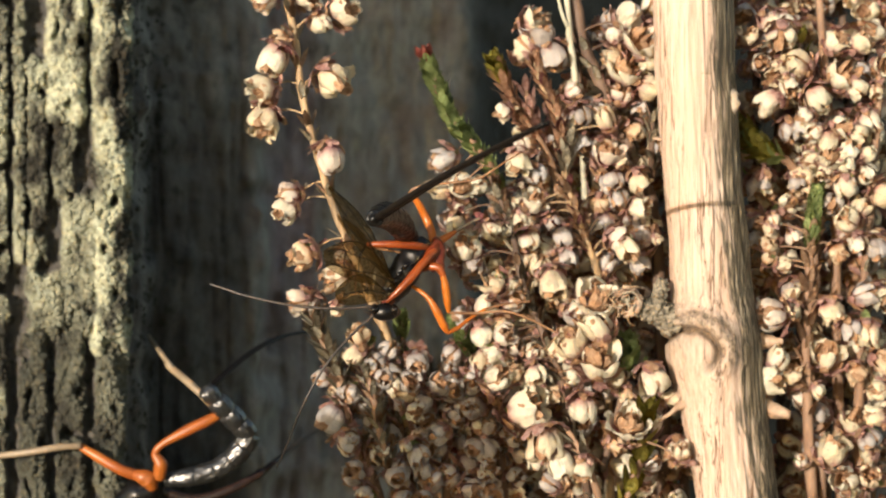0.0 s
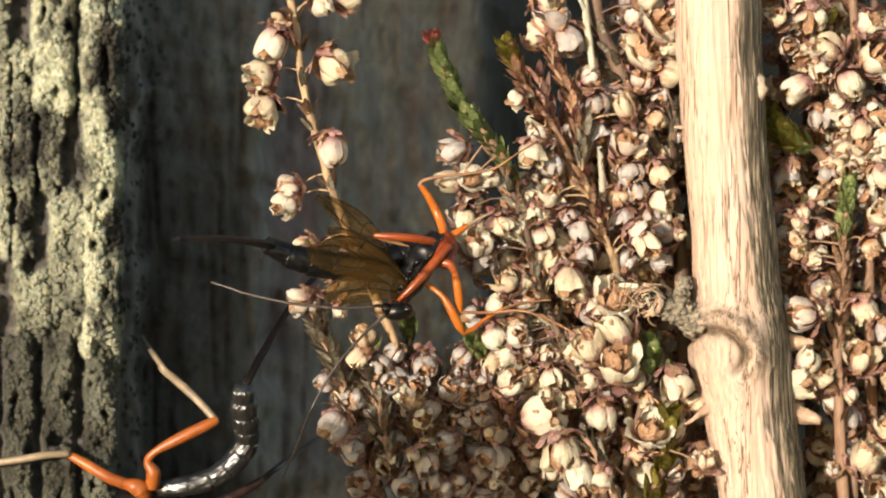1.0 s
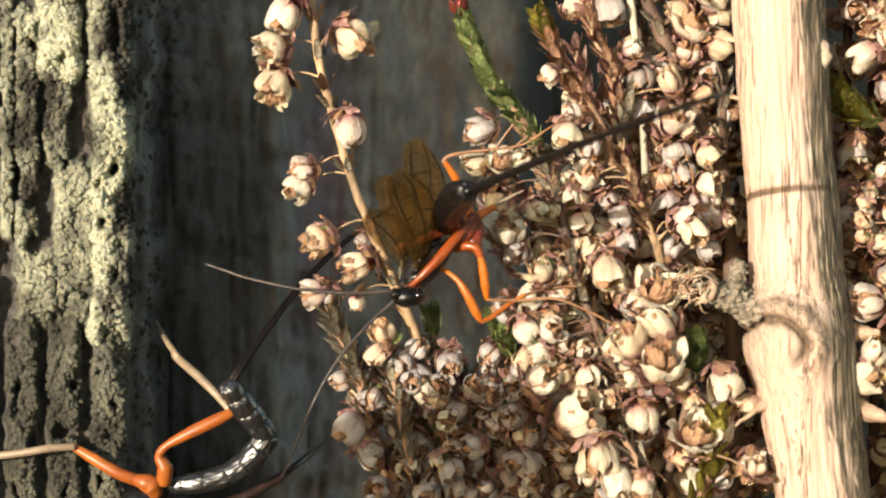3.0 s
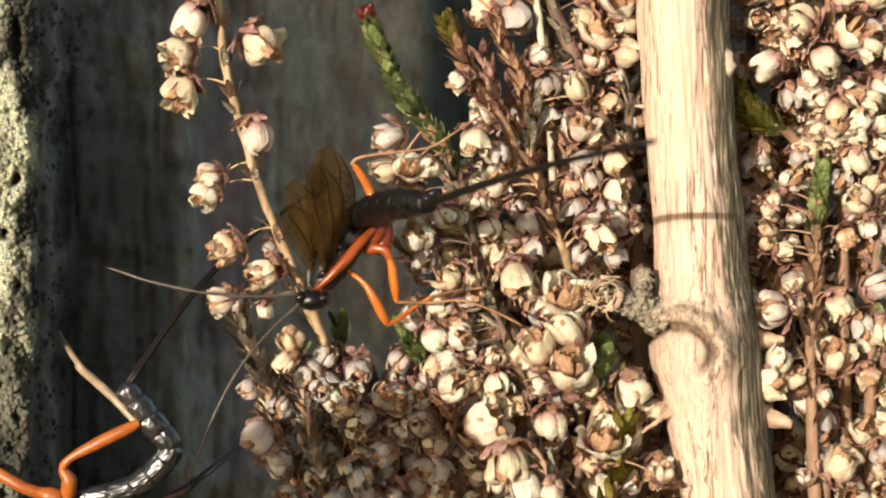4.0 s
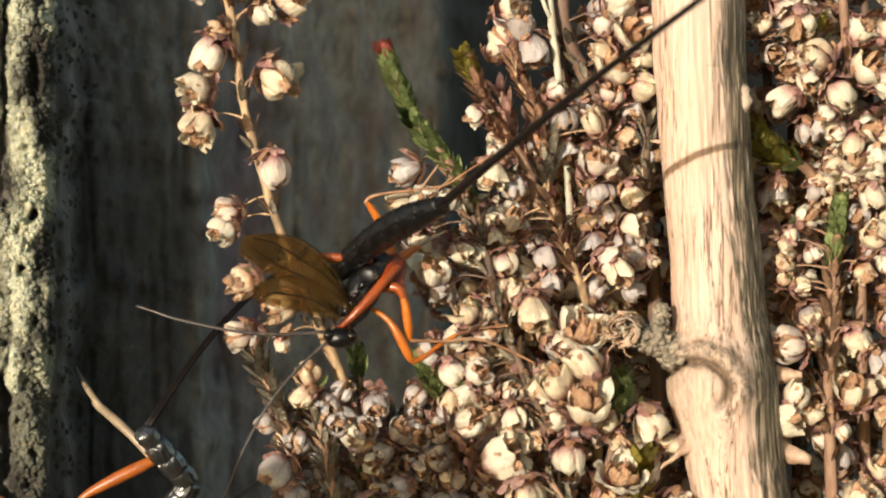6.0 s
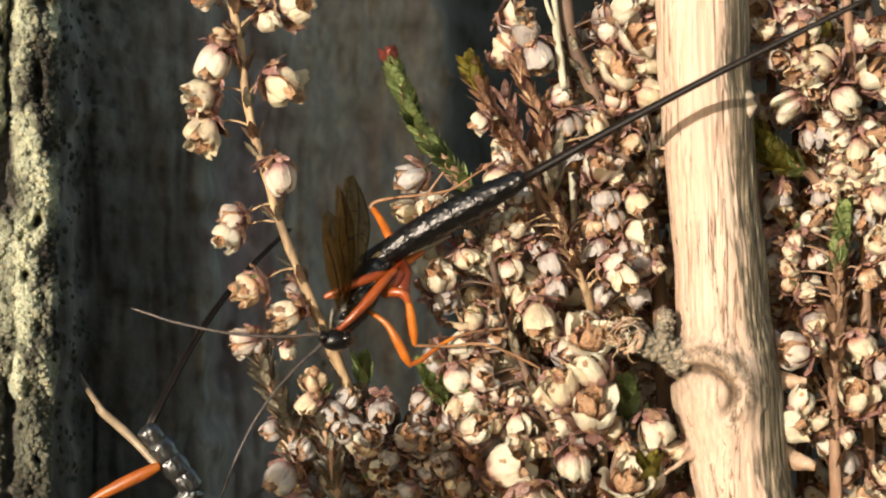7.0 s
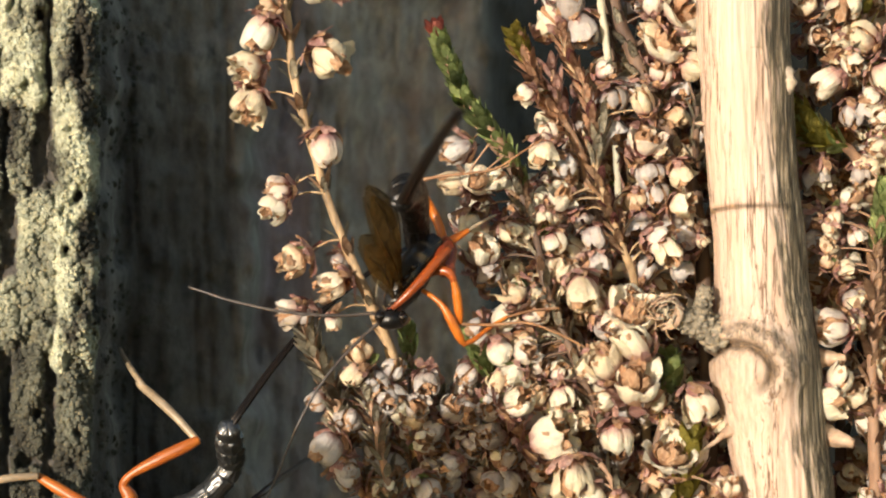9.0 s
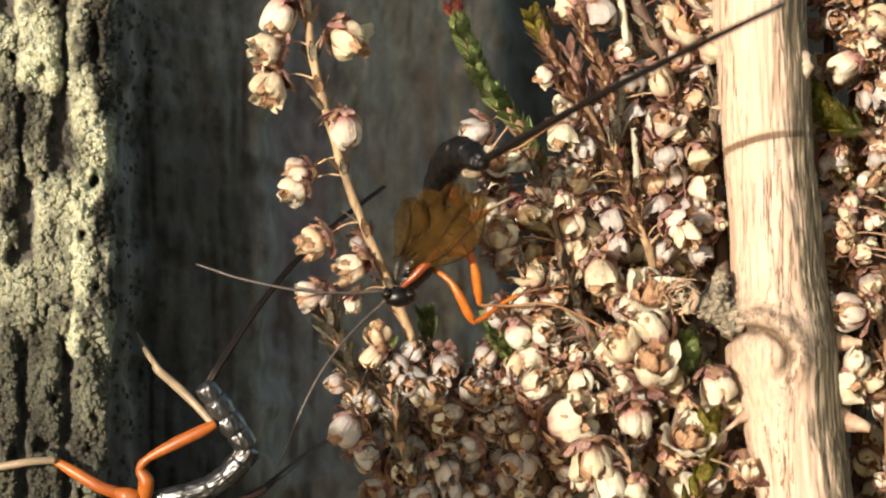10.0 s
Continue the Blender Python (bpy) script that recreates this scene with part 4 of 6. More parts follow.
def main_sprigs():
    upper = [(952, 180, 1, 52, -80, 0.1, "grey"), (940, 130, 1, 44, 20, 0.3, "wine"), (955, 235, 2, 44, -60, 0.2, "grey"), (862, 352, -1, 46, 60, 0.6, "crumpled"), (870, 372, 1, 44, -70, 0.2, "grey"), (846, 392, 0, 40, -80, 0.1, "cream"),
             (902, 396, 1, 46, -60, 0.2, "grey"), (922, 424, 0, 44, -80, 0.2, "grey"), (1036, 430, -2.5, 50, -15, 0.5, "wine"), (1052, 448, -3, 46, -60, 0.5, "cream"), (1004, 182, 0, 44, 120, 0.3, "cream"), (1018, 310, 1, 54, -80, 0.2, "grey")]
    lower = [(985, 552, -4, 78, 85, 0.65, "cream"), (897, 522, -3, 60, -82, 0.2, "cream"), (866, 482, -1, 46, 60, 0.5, "brown"), (848, 432, -1, 46, -75, 0.1, "cream"), (990, 360, 2, 44, -70, 0.2, "brown"), (930, 470, 1, 46, -80, 0.2, "grey"),
             (1010, 478, 1, 44, 60, 0.3, "grey"), (1075, 480, 2, 44, -70, 0.2, "grey"), (940, 580, 0, 46, -60, 0.2, "grey"), (1002, 606, -5, 40, 130, 0.3, "cream"), (1000, 400, 2, 46, -90, 0.1, "grey")]
    high = [(722, 446, -2, 62, 85, 0.6, "crumpled"), (772, 412, -2, 42, -60, 0.3, "cream"), (802, 412, -1, 28, -70, 0.2, "cream"), (831, 388, -1, 34, -80, 0.2, "cream"), (776, 520, -4, 50, 105, 0.2, "cream"), (814, 524, -3, 28, -30, 0.2, "cream"),
            (735, 484, -1, 44, -80, 0.2, "grey"), (716, 586, -1, 50, 200, 0.2, "grey"), (762, 566, -3, 50, 30, 0.4, "crumpled"), (816, 556, -3, 48, 10, 0.5, "wine"), (700, 400, 0, 44, -90, 0.2, "crumpled"), (836, 476, -1, 40, -60, 0.3, "brown")]
    middle = [(756, 626, -4, 50, -60, 0.2, "cream"), (800, 626, -4.5, 46, 40, 0.6, "wine"), (776, 664, -4, 42, 200, 0.2, "cream"), (822, 650, -3, 40, 40, 0.5, "wine"), (786, 712, -5, 56, 20, 0.5, "crumpled"), (818, 700, -3.5, 42, 60, 0.5, "brown"),
              (866, 706, -4, 44, -80, 0.2, "cream"), (934, 640, -6, 64, 118, 0.5, "cream"), (988, 606, -6, 58, 130, 0.4, "cream"), (992, 676, -6.5, 70, 88, 0.75, "cream"), (938, 708, -4, 42, 200, 0.2, "cream"), (860, 660, -3, 40, 30, 0.5, "crumpled")]
    low = [(1104, 716, -4.5, 58, -62, 0.15, "cream"), (960, 780, -5, 56, -85, 0.15, "cream"), (900, 690, -1, 40, -60, 0.2, "grey"), (985, 720, -1, 50, -80, 0.2, "grey"), (900, 745, -1, 44, 20, 0.3, "brown")]
    crown = [(898, 58, 1, 58, -70, 0.2, "grey"), (878, 14, 1, 46, 80, 0.3, "grey"), (858, -20, 1, 48, 20, 0.3, "cream"), (1045, 82, -0.5, 66, 60, 0.7, "cream"), (1076, 24, 0, 68, 40, 0.5, "crumpled"), (1094, 122, 0, 52, -20, 0.2, "cream"),
             (1022, 10, 1, 42, 100, 0.5, "wine"), (1038, 130, 0, 46, 70, 0.5, "wine"), (1018, 60, 0, 44, 150, 0.5, "brown"), (1090, 70, 1, 50, -40, 0.3, "cream"), (1050, -30, 0, 54, 40, 0.4, "cream"), (1105, 10, 1, 46, -60, 0.3, "crumpled")]
    inside = [(1012, 252, 0, 58, 80, 0.6, "wine"), (1034, 272, 0.5, 30, -40, 0.2, "cream"), (1072, 310, 1, 46, -60, 0.1, "cream"), (1076, 366, 1, 46, 10, 0.5, "crumpled"), (1062, 210, 2, 44, -70, 0.2, "brown"), (1075, 160, 2, 44, -90, 0.2, "grey"),
              (1030, 345, 2, 46, -70, 0.2, "grey"), (1060, 395, 2, 46, -80, 0.2, "grey"), (1110, 428, 1, 26, -60, 0.2, "cream")]
    HALF_SWAY.append(sprig("upright heather sprig with rust-brown scale leaves and cream bells", [
        [(862, 66, 0, 6), (876, 110, 0, 8), (904, 170, 0, 7), (916, 240, -0.5, 7), (927, 318, -1, 7), (944, 370, -1, 7), (961, 420, -1, 7.5), (985, 480, 0, 7.5), (1000, 560, 2, 7.5), (1010, 700, 4, 8.5), (1015, 980, 6, 9.5)],
        [(930, 210, 0, 6), (925, 260, -1, 6), (922, 300, -1, 7)]],
        upper + lower,
        M_STEM_PALE, NEAR, 61, 2.62, [(0, "rust", 15, 1.9, 0.4, 0.0, 0.3), (0, "brown", 12, 1.9, 0.5, 0.3, 0.62), (0, "wine", 8, 1.5, 0.6, 0.1, 0.62), (1, "grey", 6, 2.6, 0.35)], buds=1.8))
    HALF_SWAY.append(sprig("heather sprig thick with cream bells round a brown stem", [
        [(770, 300, 1, 6), (795, 360, 0, 8), (814, 411, -1, 7.5), (835, 512, -2, 7.5), (858, 575, -2, 7.5), (885, 636, -3, 8.5), (925, 737, -2, 8.5), (950, 830, -1, 8.5), (975, 980, 1, 9.5)],
        [(1050, 640, -3, 6), (1046, 700, -3, 7), (1030, 790, -2, 8), (1000, 900, -1, 7)]],
        high + middle + low,
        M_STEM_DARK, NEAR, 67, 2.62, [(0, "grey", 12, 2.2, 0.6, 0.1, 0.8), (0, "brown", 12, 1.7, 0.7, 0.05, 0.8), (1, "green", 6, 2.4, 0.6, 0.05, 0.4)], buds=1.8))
    HALF_SWAY.append(sprig("heather sprig with mixed cream and wine-red dry bells", [
        [(930, 820, -4, 5), (955, 860, -4, 7), (985, 930, -3, 8), (1010, 1020, -1, 7)], [(1090, 780, -4, 5), (1085, 830, -4, 7), (1070, 900, -3, 8), (1040, 980, -2, 7)]],
        [(845, 776, -4, 78, 20, 0.6, "crumpled"), (884, 850, -4.5, 76, -80, 0.2, "crumpled"), (1030, 850, -3, 40, -60, 0.2, "brown"), (1160, 862, -4.5, 36, 90, 0.3, "brown"), (915, 890, -4, 60, -70, 0.3, "cream"),
         (960, 900, -4, 50, -100, 0.2, "cream"), (1092, 792, -3.5, 40, 60, 0.5, "cream"), (1054, 804, -5, 70, 75, 0.75, "cream"), (1050, 745, -3, 30, -60, 0.2, "brown"), (1100, 880, -2, 44, 20, 0.3, "grey")],
        M_STEM, NEAR, 71, 2.62, [(0, "grey", 7, 2.4, 0.5), (1, "yellow", 8, 2.6, 0.5)], buds=1.8))
    HALF_SWAY.append(sprig("dark woody heather branch carrying greyed bells", [
        [(930, -140, 3, 9.5), (945, -40, 3, 13), (958, 28, 3, 14), (985, 90, 3, 14), (1012, 153, 3, 14), (1034, 196, 3, 14), (1054, 245, 3, 14), (1080, 300, 4, 14), (1098, 360, 4, 14), (1112, 480, 5, 14), (1120, 700, 6, 15), (1125, 980, 8, 15)],
        [(930, -60, 4, 8.5), (936, 10, 4, 8.5), (943, 60, 4, 9.5), (952, 112, 4, 8.5)], [(1100, 190, 0, 6), (1098, 250, 1, 7), (1100, 300, 3, 8)]],
        crown + inside,
        M_STEM_DARK, NEAR, 73, 2.62, [(2, "grey", 6, 2.2, 0.45), (0, "grey", 10, 2.4, 0.7, 0.2, 0.6)], greyed=0.3, buds=1.8))


def pale_twig():
    HALF_SWAY.append(sprig("pale bare dead heather twig among the bells", [[(924, -80, 2, 6), (930, 0, 1.5, 7), (936, 50, 1.5, 7.5), (944, 112, 2, 7), (953, 180, 4, 6), (965, 400, 7, 7), (985, 980, 10, 8)], [(930, 0, 1.5, 5), (917, -26, 1, 4), (908, -60, 1, 3)]],
                           [], M_TWIG_PALE, NEAR, 75))


def right_sprigs():
    group = "dry heather behind the bare stem"
    top = [(1370, 10, 0, 58, -80, 0.2, "cream"), (1300, 4, 2, 42, 90, 0.7, "brown"), (1398, 62, 0, 60, 150, 0.3, "cream"), (1362, 88, -0.5, 46, 200, 0.95, "cream"), (1386, 106, -1, 40, -70, 0.3, "cream"), (1338, 156, 5, 56, -80, 0.1, "grey"),
           (1442, 136, 0, 56, -60, 0.3, "cream"), (1418, 170, -1, 36, 200, 0.2, "cream"), (1496, 86, 0, 58, 45, 0.7, "cream"), (1480, 16, 0, 46, 60, 0.5, "crumpled"), (1522, 110, 0, 44, -40, 0.3, "cream"), (1560, 118, 0, 30, -90, 0.2, "cream"), (1530, 20, 0, 50, 40, 0.3, "crumpled")]
    cluster = [(1436, 198, -0.5, 40, 200, 0.3, "cream"), (1490, 192, 0, 48, 20, 0.3, "cream"), (1524, 204, 0, 42, -20, 0.3, "cream"), (1466, 222, -1, 42, -100, 0.3, "cream"), (1468, 250, -1, 46, 80, 0.75, "cream"), (1506, 238, -0.5, 46, 60, 0.3, "cream"), (1430, 256, 0, 38, 200, 0.2, "cream"),
               (1458, 278, 0, 40, -90, 0.2, "cream"), (1498, 264, -0.5, 46, -70, 0.3, "cream"), (1538, 284, 1, 44, -50, 0.2, "cream"), (1501, 310, 0, 50, -80, 0.15, "cream"), (1544, 244, 0, 34, 20, 0.3, "cream"), (1385, 200, 4, 50, -80, 0.2, "grey")]
    near_stem = [(1356, 378, 0, 28, -80, 0.1, "cream"), (1344, 396, 0, 26, -70, 0.1, "cream"), (1343, 428, 1, 30, 60, 0.5, "brown"), (1384, 346, 0, 42, 60, 0.4, "cream"), (1396, 412, 2, 34, -60, 0.2, "wine"), (1344, 456, 1, 30, 60, 0.7, "brown"), (1374, 470, 1, 34, 20, 0.2, "cream"),
                 (1350, 570, -1, 60, 178, 0.3, "wine"), (1392, 566, 0, 38, -90, 0.2, "cream"), (1472, 566, -1, 52, -60, 0.2, "cream"), (1320, 310, 4, 46, -60, 0.2, "grey"), (1400, 304, 3, 40, -90, 0.2, "grey")]
    foot = [(1462, 652, 0, 58, 85, 0.6, "cream"), (1364, 662, -1, 50, 60, 0.4, "cream"), (1346, 704, -1.2, 58, 15, 0.5, "cream"), (1386, 690, 0, 48, 80, 0.5, "brown"), (1446, 726, 0, 30, -60, 0.2, "cream"), (1476, 846, -1, 62, 70, 0.4, "cream"), (1410, 868, 1, 28, 90, 0.3, "wine"),
            (1484, 446, 1, 42, -70, 0.3, "brown"), (1390, 520, 3, 44, -80, 0.2, "grey"), (1440, 770, 3, 46, -80, 0.2, "grey")]
    outer = [(1549, 180, 1, 44, -60, 0.3, "cream"), (1502, 380, 0, 50, 150, 0.2, "cream"), (1530, 352, 1, 42, 60, 0.2, "cream"), (1526, 426, 0, 40, -80, 0.1, "cream"), (1514, 602, 0, 52, -60, 0.2, "grey"), (1546, 612, 0, 50, -80, 0.2, "cream"), (1540, 530, 0, 48, 20, 0.3, "grey"),
             (1566, 724, 0, 44, 200, 0.3, "cream"), (1560, 778, 0, 44, 180, 0.2, "cream"), (1549, 826, 0, 48, -60, 0.2, "grey"), (1514, 788, 1, 44, 60, 0.5, "crumpled"), (1560, 440, 1, 46, -80, 0.2, "grey"), (1522, 690, 1, 40, -60, 0.2, "brown")]
    sprig("heather sprig crowded with sunlit cream bells", [
        [(1440, -120, 2, 8), (1450, 0, 2, 9), (1460, 140, 3, 10), (1470, 260, 4, 10), (1478, 420, 5, 11), (1480, 700, 6, 12), (1490, 980, 8, 12)], [(1405, 20, 2, 6), (1410, 130, 3, 7), (1440, 250, 4, 8)]],
        top + cluster,
        M_STEM, group, 81, 2.62, [(1, "yellow", 6, 2.4, 0.5)], buds=1.3)
    sprig("heather sprig with pale papery bells and rusty centres", [
        [(1440, 330, 1, 7), (1432, 400, 1, 8), (1426, 480, 1, 9), (1424, 560, 1, 10), (1420, 640, 1, 10), (1422, 740, 1, 11), (1428, 880, 2, 12), (1436, 990, 4, 12)]],
        near_stem + foot,
        M_STEM, group, 83, 2.62, [(0, "green", 12, 2.3, 0.3, 0.0, 0.2), (0, "brown", 15, 2.4, 0.55, 0.15, 0.7)], buds=1.3)
    sprig("heather sprig leaning outward with loose dry bells", [
        [(1570, 40, 2, 8), (1560, 200, 2, 9), (1545, 400, 2, 10), (1530, 600, 2, 10), (1525, 800, 3, 11), (1530, 990, 4, 12)]],
        [*outer, (1575, 540, 1), (1580, 660, 1), (1580, 330, 1), (1585, 60, 0), (1550, 900, 0), (1500, 905, 0)],
        M_STEM, group, 87, 2.62, [(0, "grey", 8, 2.4, 0.6, 0.1, 0.7)], buds=1.3)
    sprig("short yellow-green heather shoot behind the bare stem", [[(1292, 196, 2, 6), (1322, 226, 2, 8), (1352, 246, 2, 9), (1388, 268, 3, 9), (1420, 330, 5, 9), (1440, 560, 8, 10), (1450, 980, 10, 10)]], [(1326, 300, 4), (1408, 296, 3)],
          M_STEM, group, 89, 2.62, [(0, "yellow", 10, 3.0, 0.5, 0.0, 0.36), (0, "green", 6, 2.6, 0.5, 0.05, 0.4)], buds=1.3)


def unseen_shade_sprig():
    """An unseen bushy sprig, added between the sun and the greyed bells to shade them."""
    rnd = random.Random(9)

    def sunward(u, v, y, *more):
        p = at(u, v, y) + sun_from * 0.078
        k = UNIT * (1 + p.y / MM / REACH)
        return (784 + p.x / k, 441 - p.z / k, p.y / MM, *more)

    stems, bells = [], []
    for k in range(8):
        u = 480 + 46 * k
        line = [(u, (840, 815, 785, 755, 742, 748, 752, 775)[k]), (u + 8, 820), (u - 6, 880), (u + 6, 990)]
        stems.append([sunward(a, b, 0.0, 10) for a, b in line])
        bells += [sunward(*f) for f in scatter(rnd, line, 7, 34, 0.0, 4)]
    low = stems[0][-1]
    stems[0].append((low[0], low[1] + 400, low[2], 14))
    sprig("unseen bushy heather sprig added to shade its neighbours", stems, bells, M_STEM, NEAR, 95, 3.1, [(k, "grey", 8, 2.8, 0.6) for k in range(8)])


def back_sprigs():
    """Deeper growth that fills the bushes."""
    rnd = random.Random(77)
    for i, (u, top) in enumerate(((800, 350), (850, 300), (905, 200), (960, 110), (1015, 40), (1070, -40), (1120, -60), (830, 560), (960, 520), (1060, 560))):
        y = rnd.uniform(9, 15)
        line = [(u + rnd.uniform(-8, 8), top), (u + 10, 0.6 * top + 320), (u + 25, 0.3 * top + 640), (u + 50, 990)]
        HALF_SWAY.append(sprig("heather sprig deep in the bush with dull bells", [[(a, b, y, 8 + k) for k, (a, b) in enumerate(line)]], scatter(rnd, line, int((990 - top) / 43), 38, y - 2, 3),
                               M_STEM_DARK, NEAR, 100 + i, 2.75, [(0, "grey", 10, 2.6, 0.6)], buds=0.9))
    for i, u in enumerate((1310, 1355, 1400, 1445, 1490, 1535, 1580, 1625, 1660)):
        y = rnd.uniform(9, 15)
        line = [(u - 20, -170), (u + 4, 120), (u - 6, 420), (u + 8, 700), (u + 10, 990)]
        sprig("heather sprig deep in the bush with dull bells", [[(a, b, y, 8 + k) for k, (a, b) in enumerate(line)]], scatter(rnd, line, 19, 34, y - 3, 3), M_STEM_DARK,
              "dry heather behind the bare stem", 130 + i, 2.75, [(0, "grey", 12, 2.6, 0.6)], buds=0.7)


# ---- wasps ----
def direction(du, dv, length):
    """A unit way that shows du, dv and comes towards the lens by what is left of the length."""
    flat = math.hypot(du, dv)
    if flat > 0.985 * length:
        du, dv = du * 0.985 * length / flat, dv * 0.985 * length / flat
    return Vector((du, -math.sqrt(length * length - du * du - dv * dv), -dv)).normalized()


def along(way, lift=Vector((0, -0.35, 1))):
    """Turns x to way, and z as near to lift as it goes."""
    y = lift.cross(way).normalized()
    return Matrix((way, y, way.cross(y))).transposed().to_4x4()


def gaster_pieces(gaster, length, radius):
    """Seven overlapping rings, the abdomen of a wasp; each ring runs along +x from its own foot."""
    rings = []
    long = length / 7
    for i in range(7):
        f = lambda t: radius * (0.80 + 0.22 * soft(0.0, 0.5, t)) * (1.0 if t < 0.72 else 1.0 - 1.35 * (t - 0.72))
        prof = [(-0.10 * long, f(i / 7) * 0.90)]
        for s in (0.0, 0.2, 0.5, 0.8, 1.0):
            prof.append((long * 1.08 * s, f((i + s) / 7) * (0.97 + 0.07 * math.sin(math.pi * (0.15 + 0.75 * s)))))
        prof.append((long * 1.14, prof[-1][1] * (0.93 if i < 6 else 0.55)))
        if i == 6:
            prof.append((long * 1.14 + 0.5, radius * 0.2))
        bm = bmesh.new()
        lathe(bm, prof, 26, 0.92)
        bmesh.ops.subdivide_edges(bm, edges=bm.edges[:], cuts=2, use_grid_fill=True)
        gnarl(bm, 0.11 * MM, 0.34 * MM)
        rings.append(part("segment", bm, M_BLACK, gaster))
    return rings


def arched(chord, bend, length, s):
    """The pose at share s (0 to 1) of an arc of that length over the chord, which it leaves upwards by the bend, in degrees."""
    b = (Vector((0, -0.15, 1)) - chord * Vector((0, -0.15, 1)).dot(chord)).normalized()
    phi = radians(bend)
    a = phi * (1 - 2 * s)
    p = length / (2 * phi) * (chord * (math.sin(phi) - math.sin(a)) + b * (math.cos(a) - math.cos(phi)))
    return Matrix.Translation(p) @ along(chord * math.cos(a) + b * math.sin(a))


def ovipositor(gaster, length, bend, thick=1.0):
    bm = bmesh.new()
    for side, r0, r1 in ((-0.24, 0.36, 0.19), (0.24, 0.36, 0.19), (0.0, 0.17, 0.10)):
        line = []
        for i in range(15):
            t = i / 14
            line.append((Vector((length * t, side * (1 - 0.3 * t) + (0.35 if side == 0 else 0) * math.sin(3 * t) * 0.4, bend * math.sin(math.pi * t) - 0.1 * abs(side))) * MM, thick * (r0 + (r1 - r0) * t) * MM))
        tube(bm, line, 8)
    ob = part("ovipositor", bm, M_BLACK_SOFT, gaster, "long thin black ovipositor with its two sheaths")
    return ob


def wing_mesh(name, long, wide, parent, veins):
    """A membrane with raised dark veins, span along +x."""
    bm = bmesh.new()

    def place(s, w):
        front = 0.16 * wide * math.sin(math.pi * s ** 0.8)
        half = wide * (0.10 + 0.9 * math.sin(math.pi * min(1.0, 0.04 + 0.90 * s ** 1.1)) ** 0.75) * 0.5
        return Vector((s * long, -front + (w - 0.25) * half - 0.12 * wide * s, 0.04 * wide * math.sin(6 * s + 2 * w) + 0.03 * wide * math.cos(9 * w))) * MM

    curved_patch(bm, place, 18, 8, 0)
    bmesh.ops.solidify(bm, geom=bm.faces[:], thickness=0.012 * MM)
    lines = veins
    for pts in lines:
        line = smooth_line([(place(s, w), 0.055 * MM) for s, w in pts], 4)
        tube(bm, line, 5, 0, 1)
    return part(name, bm, [M_WING, M_BLACK_SOFT], parent, "amber translucent wing with dark veins")


FORE_VEINS = (((0.0, -0.9), (0.3, -0.97), (0.6, -0.98), (0.9, -0.95)), ((0.02, -0.4), (0.3, -0.3), (0.55, -0.25), (0.75, -0.5), (0.95, -0.7)), ((0.02, 0.1), (0.3, 0.35), (0.6, 0.5), (0.9, 0.4)),
              ((0.45, -0.95), (0.5, -0.6), (0.52, -0.28), (0.5, 0.45)), ((0.7, -0.4), (0.72, 0.1), (0.7, 0.5)), ((0.3, -0.3), (0.32, 0.35)))
HIND_VEINS = (((0.0, -0.9), (0.5, -0.95), (0.9, -0.9)), ((0.02, 0.0), (0.4, 0.1), (0.85, 0.1)), ((0.4, 0.1), (0.42, -0.9)))


def limb(name, thing, base, pts, material, seg=10, label="", parent=None):
    bm = bmesh.new()
    tube(bm, smooth_line([(at(u, v, y) - base, r * UNIT) for u, v, y, r in pts], 6), seg, 0.06)
    ob = part(name, bm, material, parent or thing, label)
    return ob


WASP_Y = -6.0


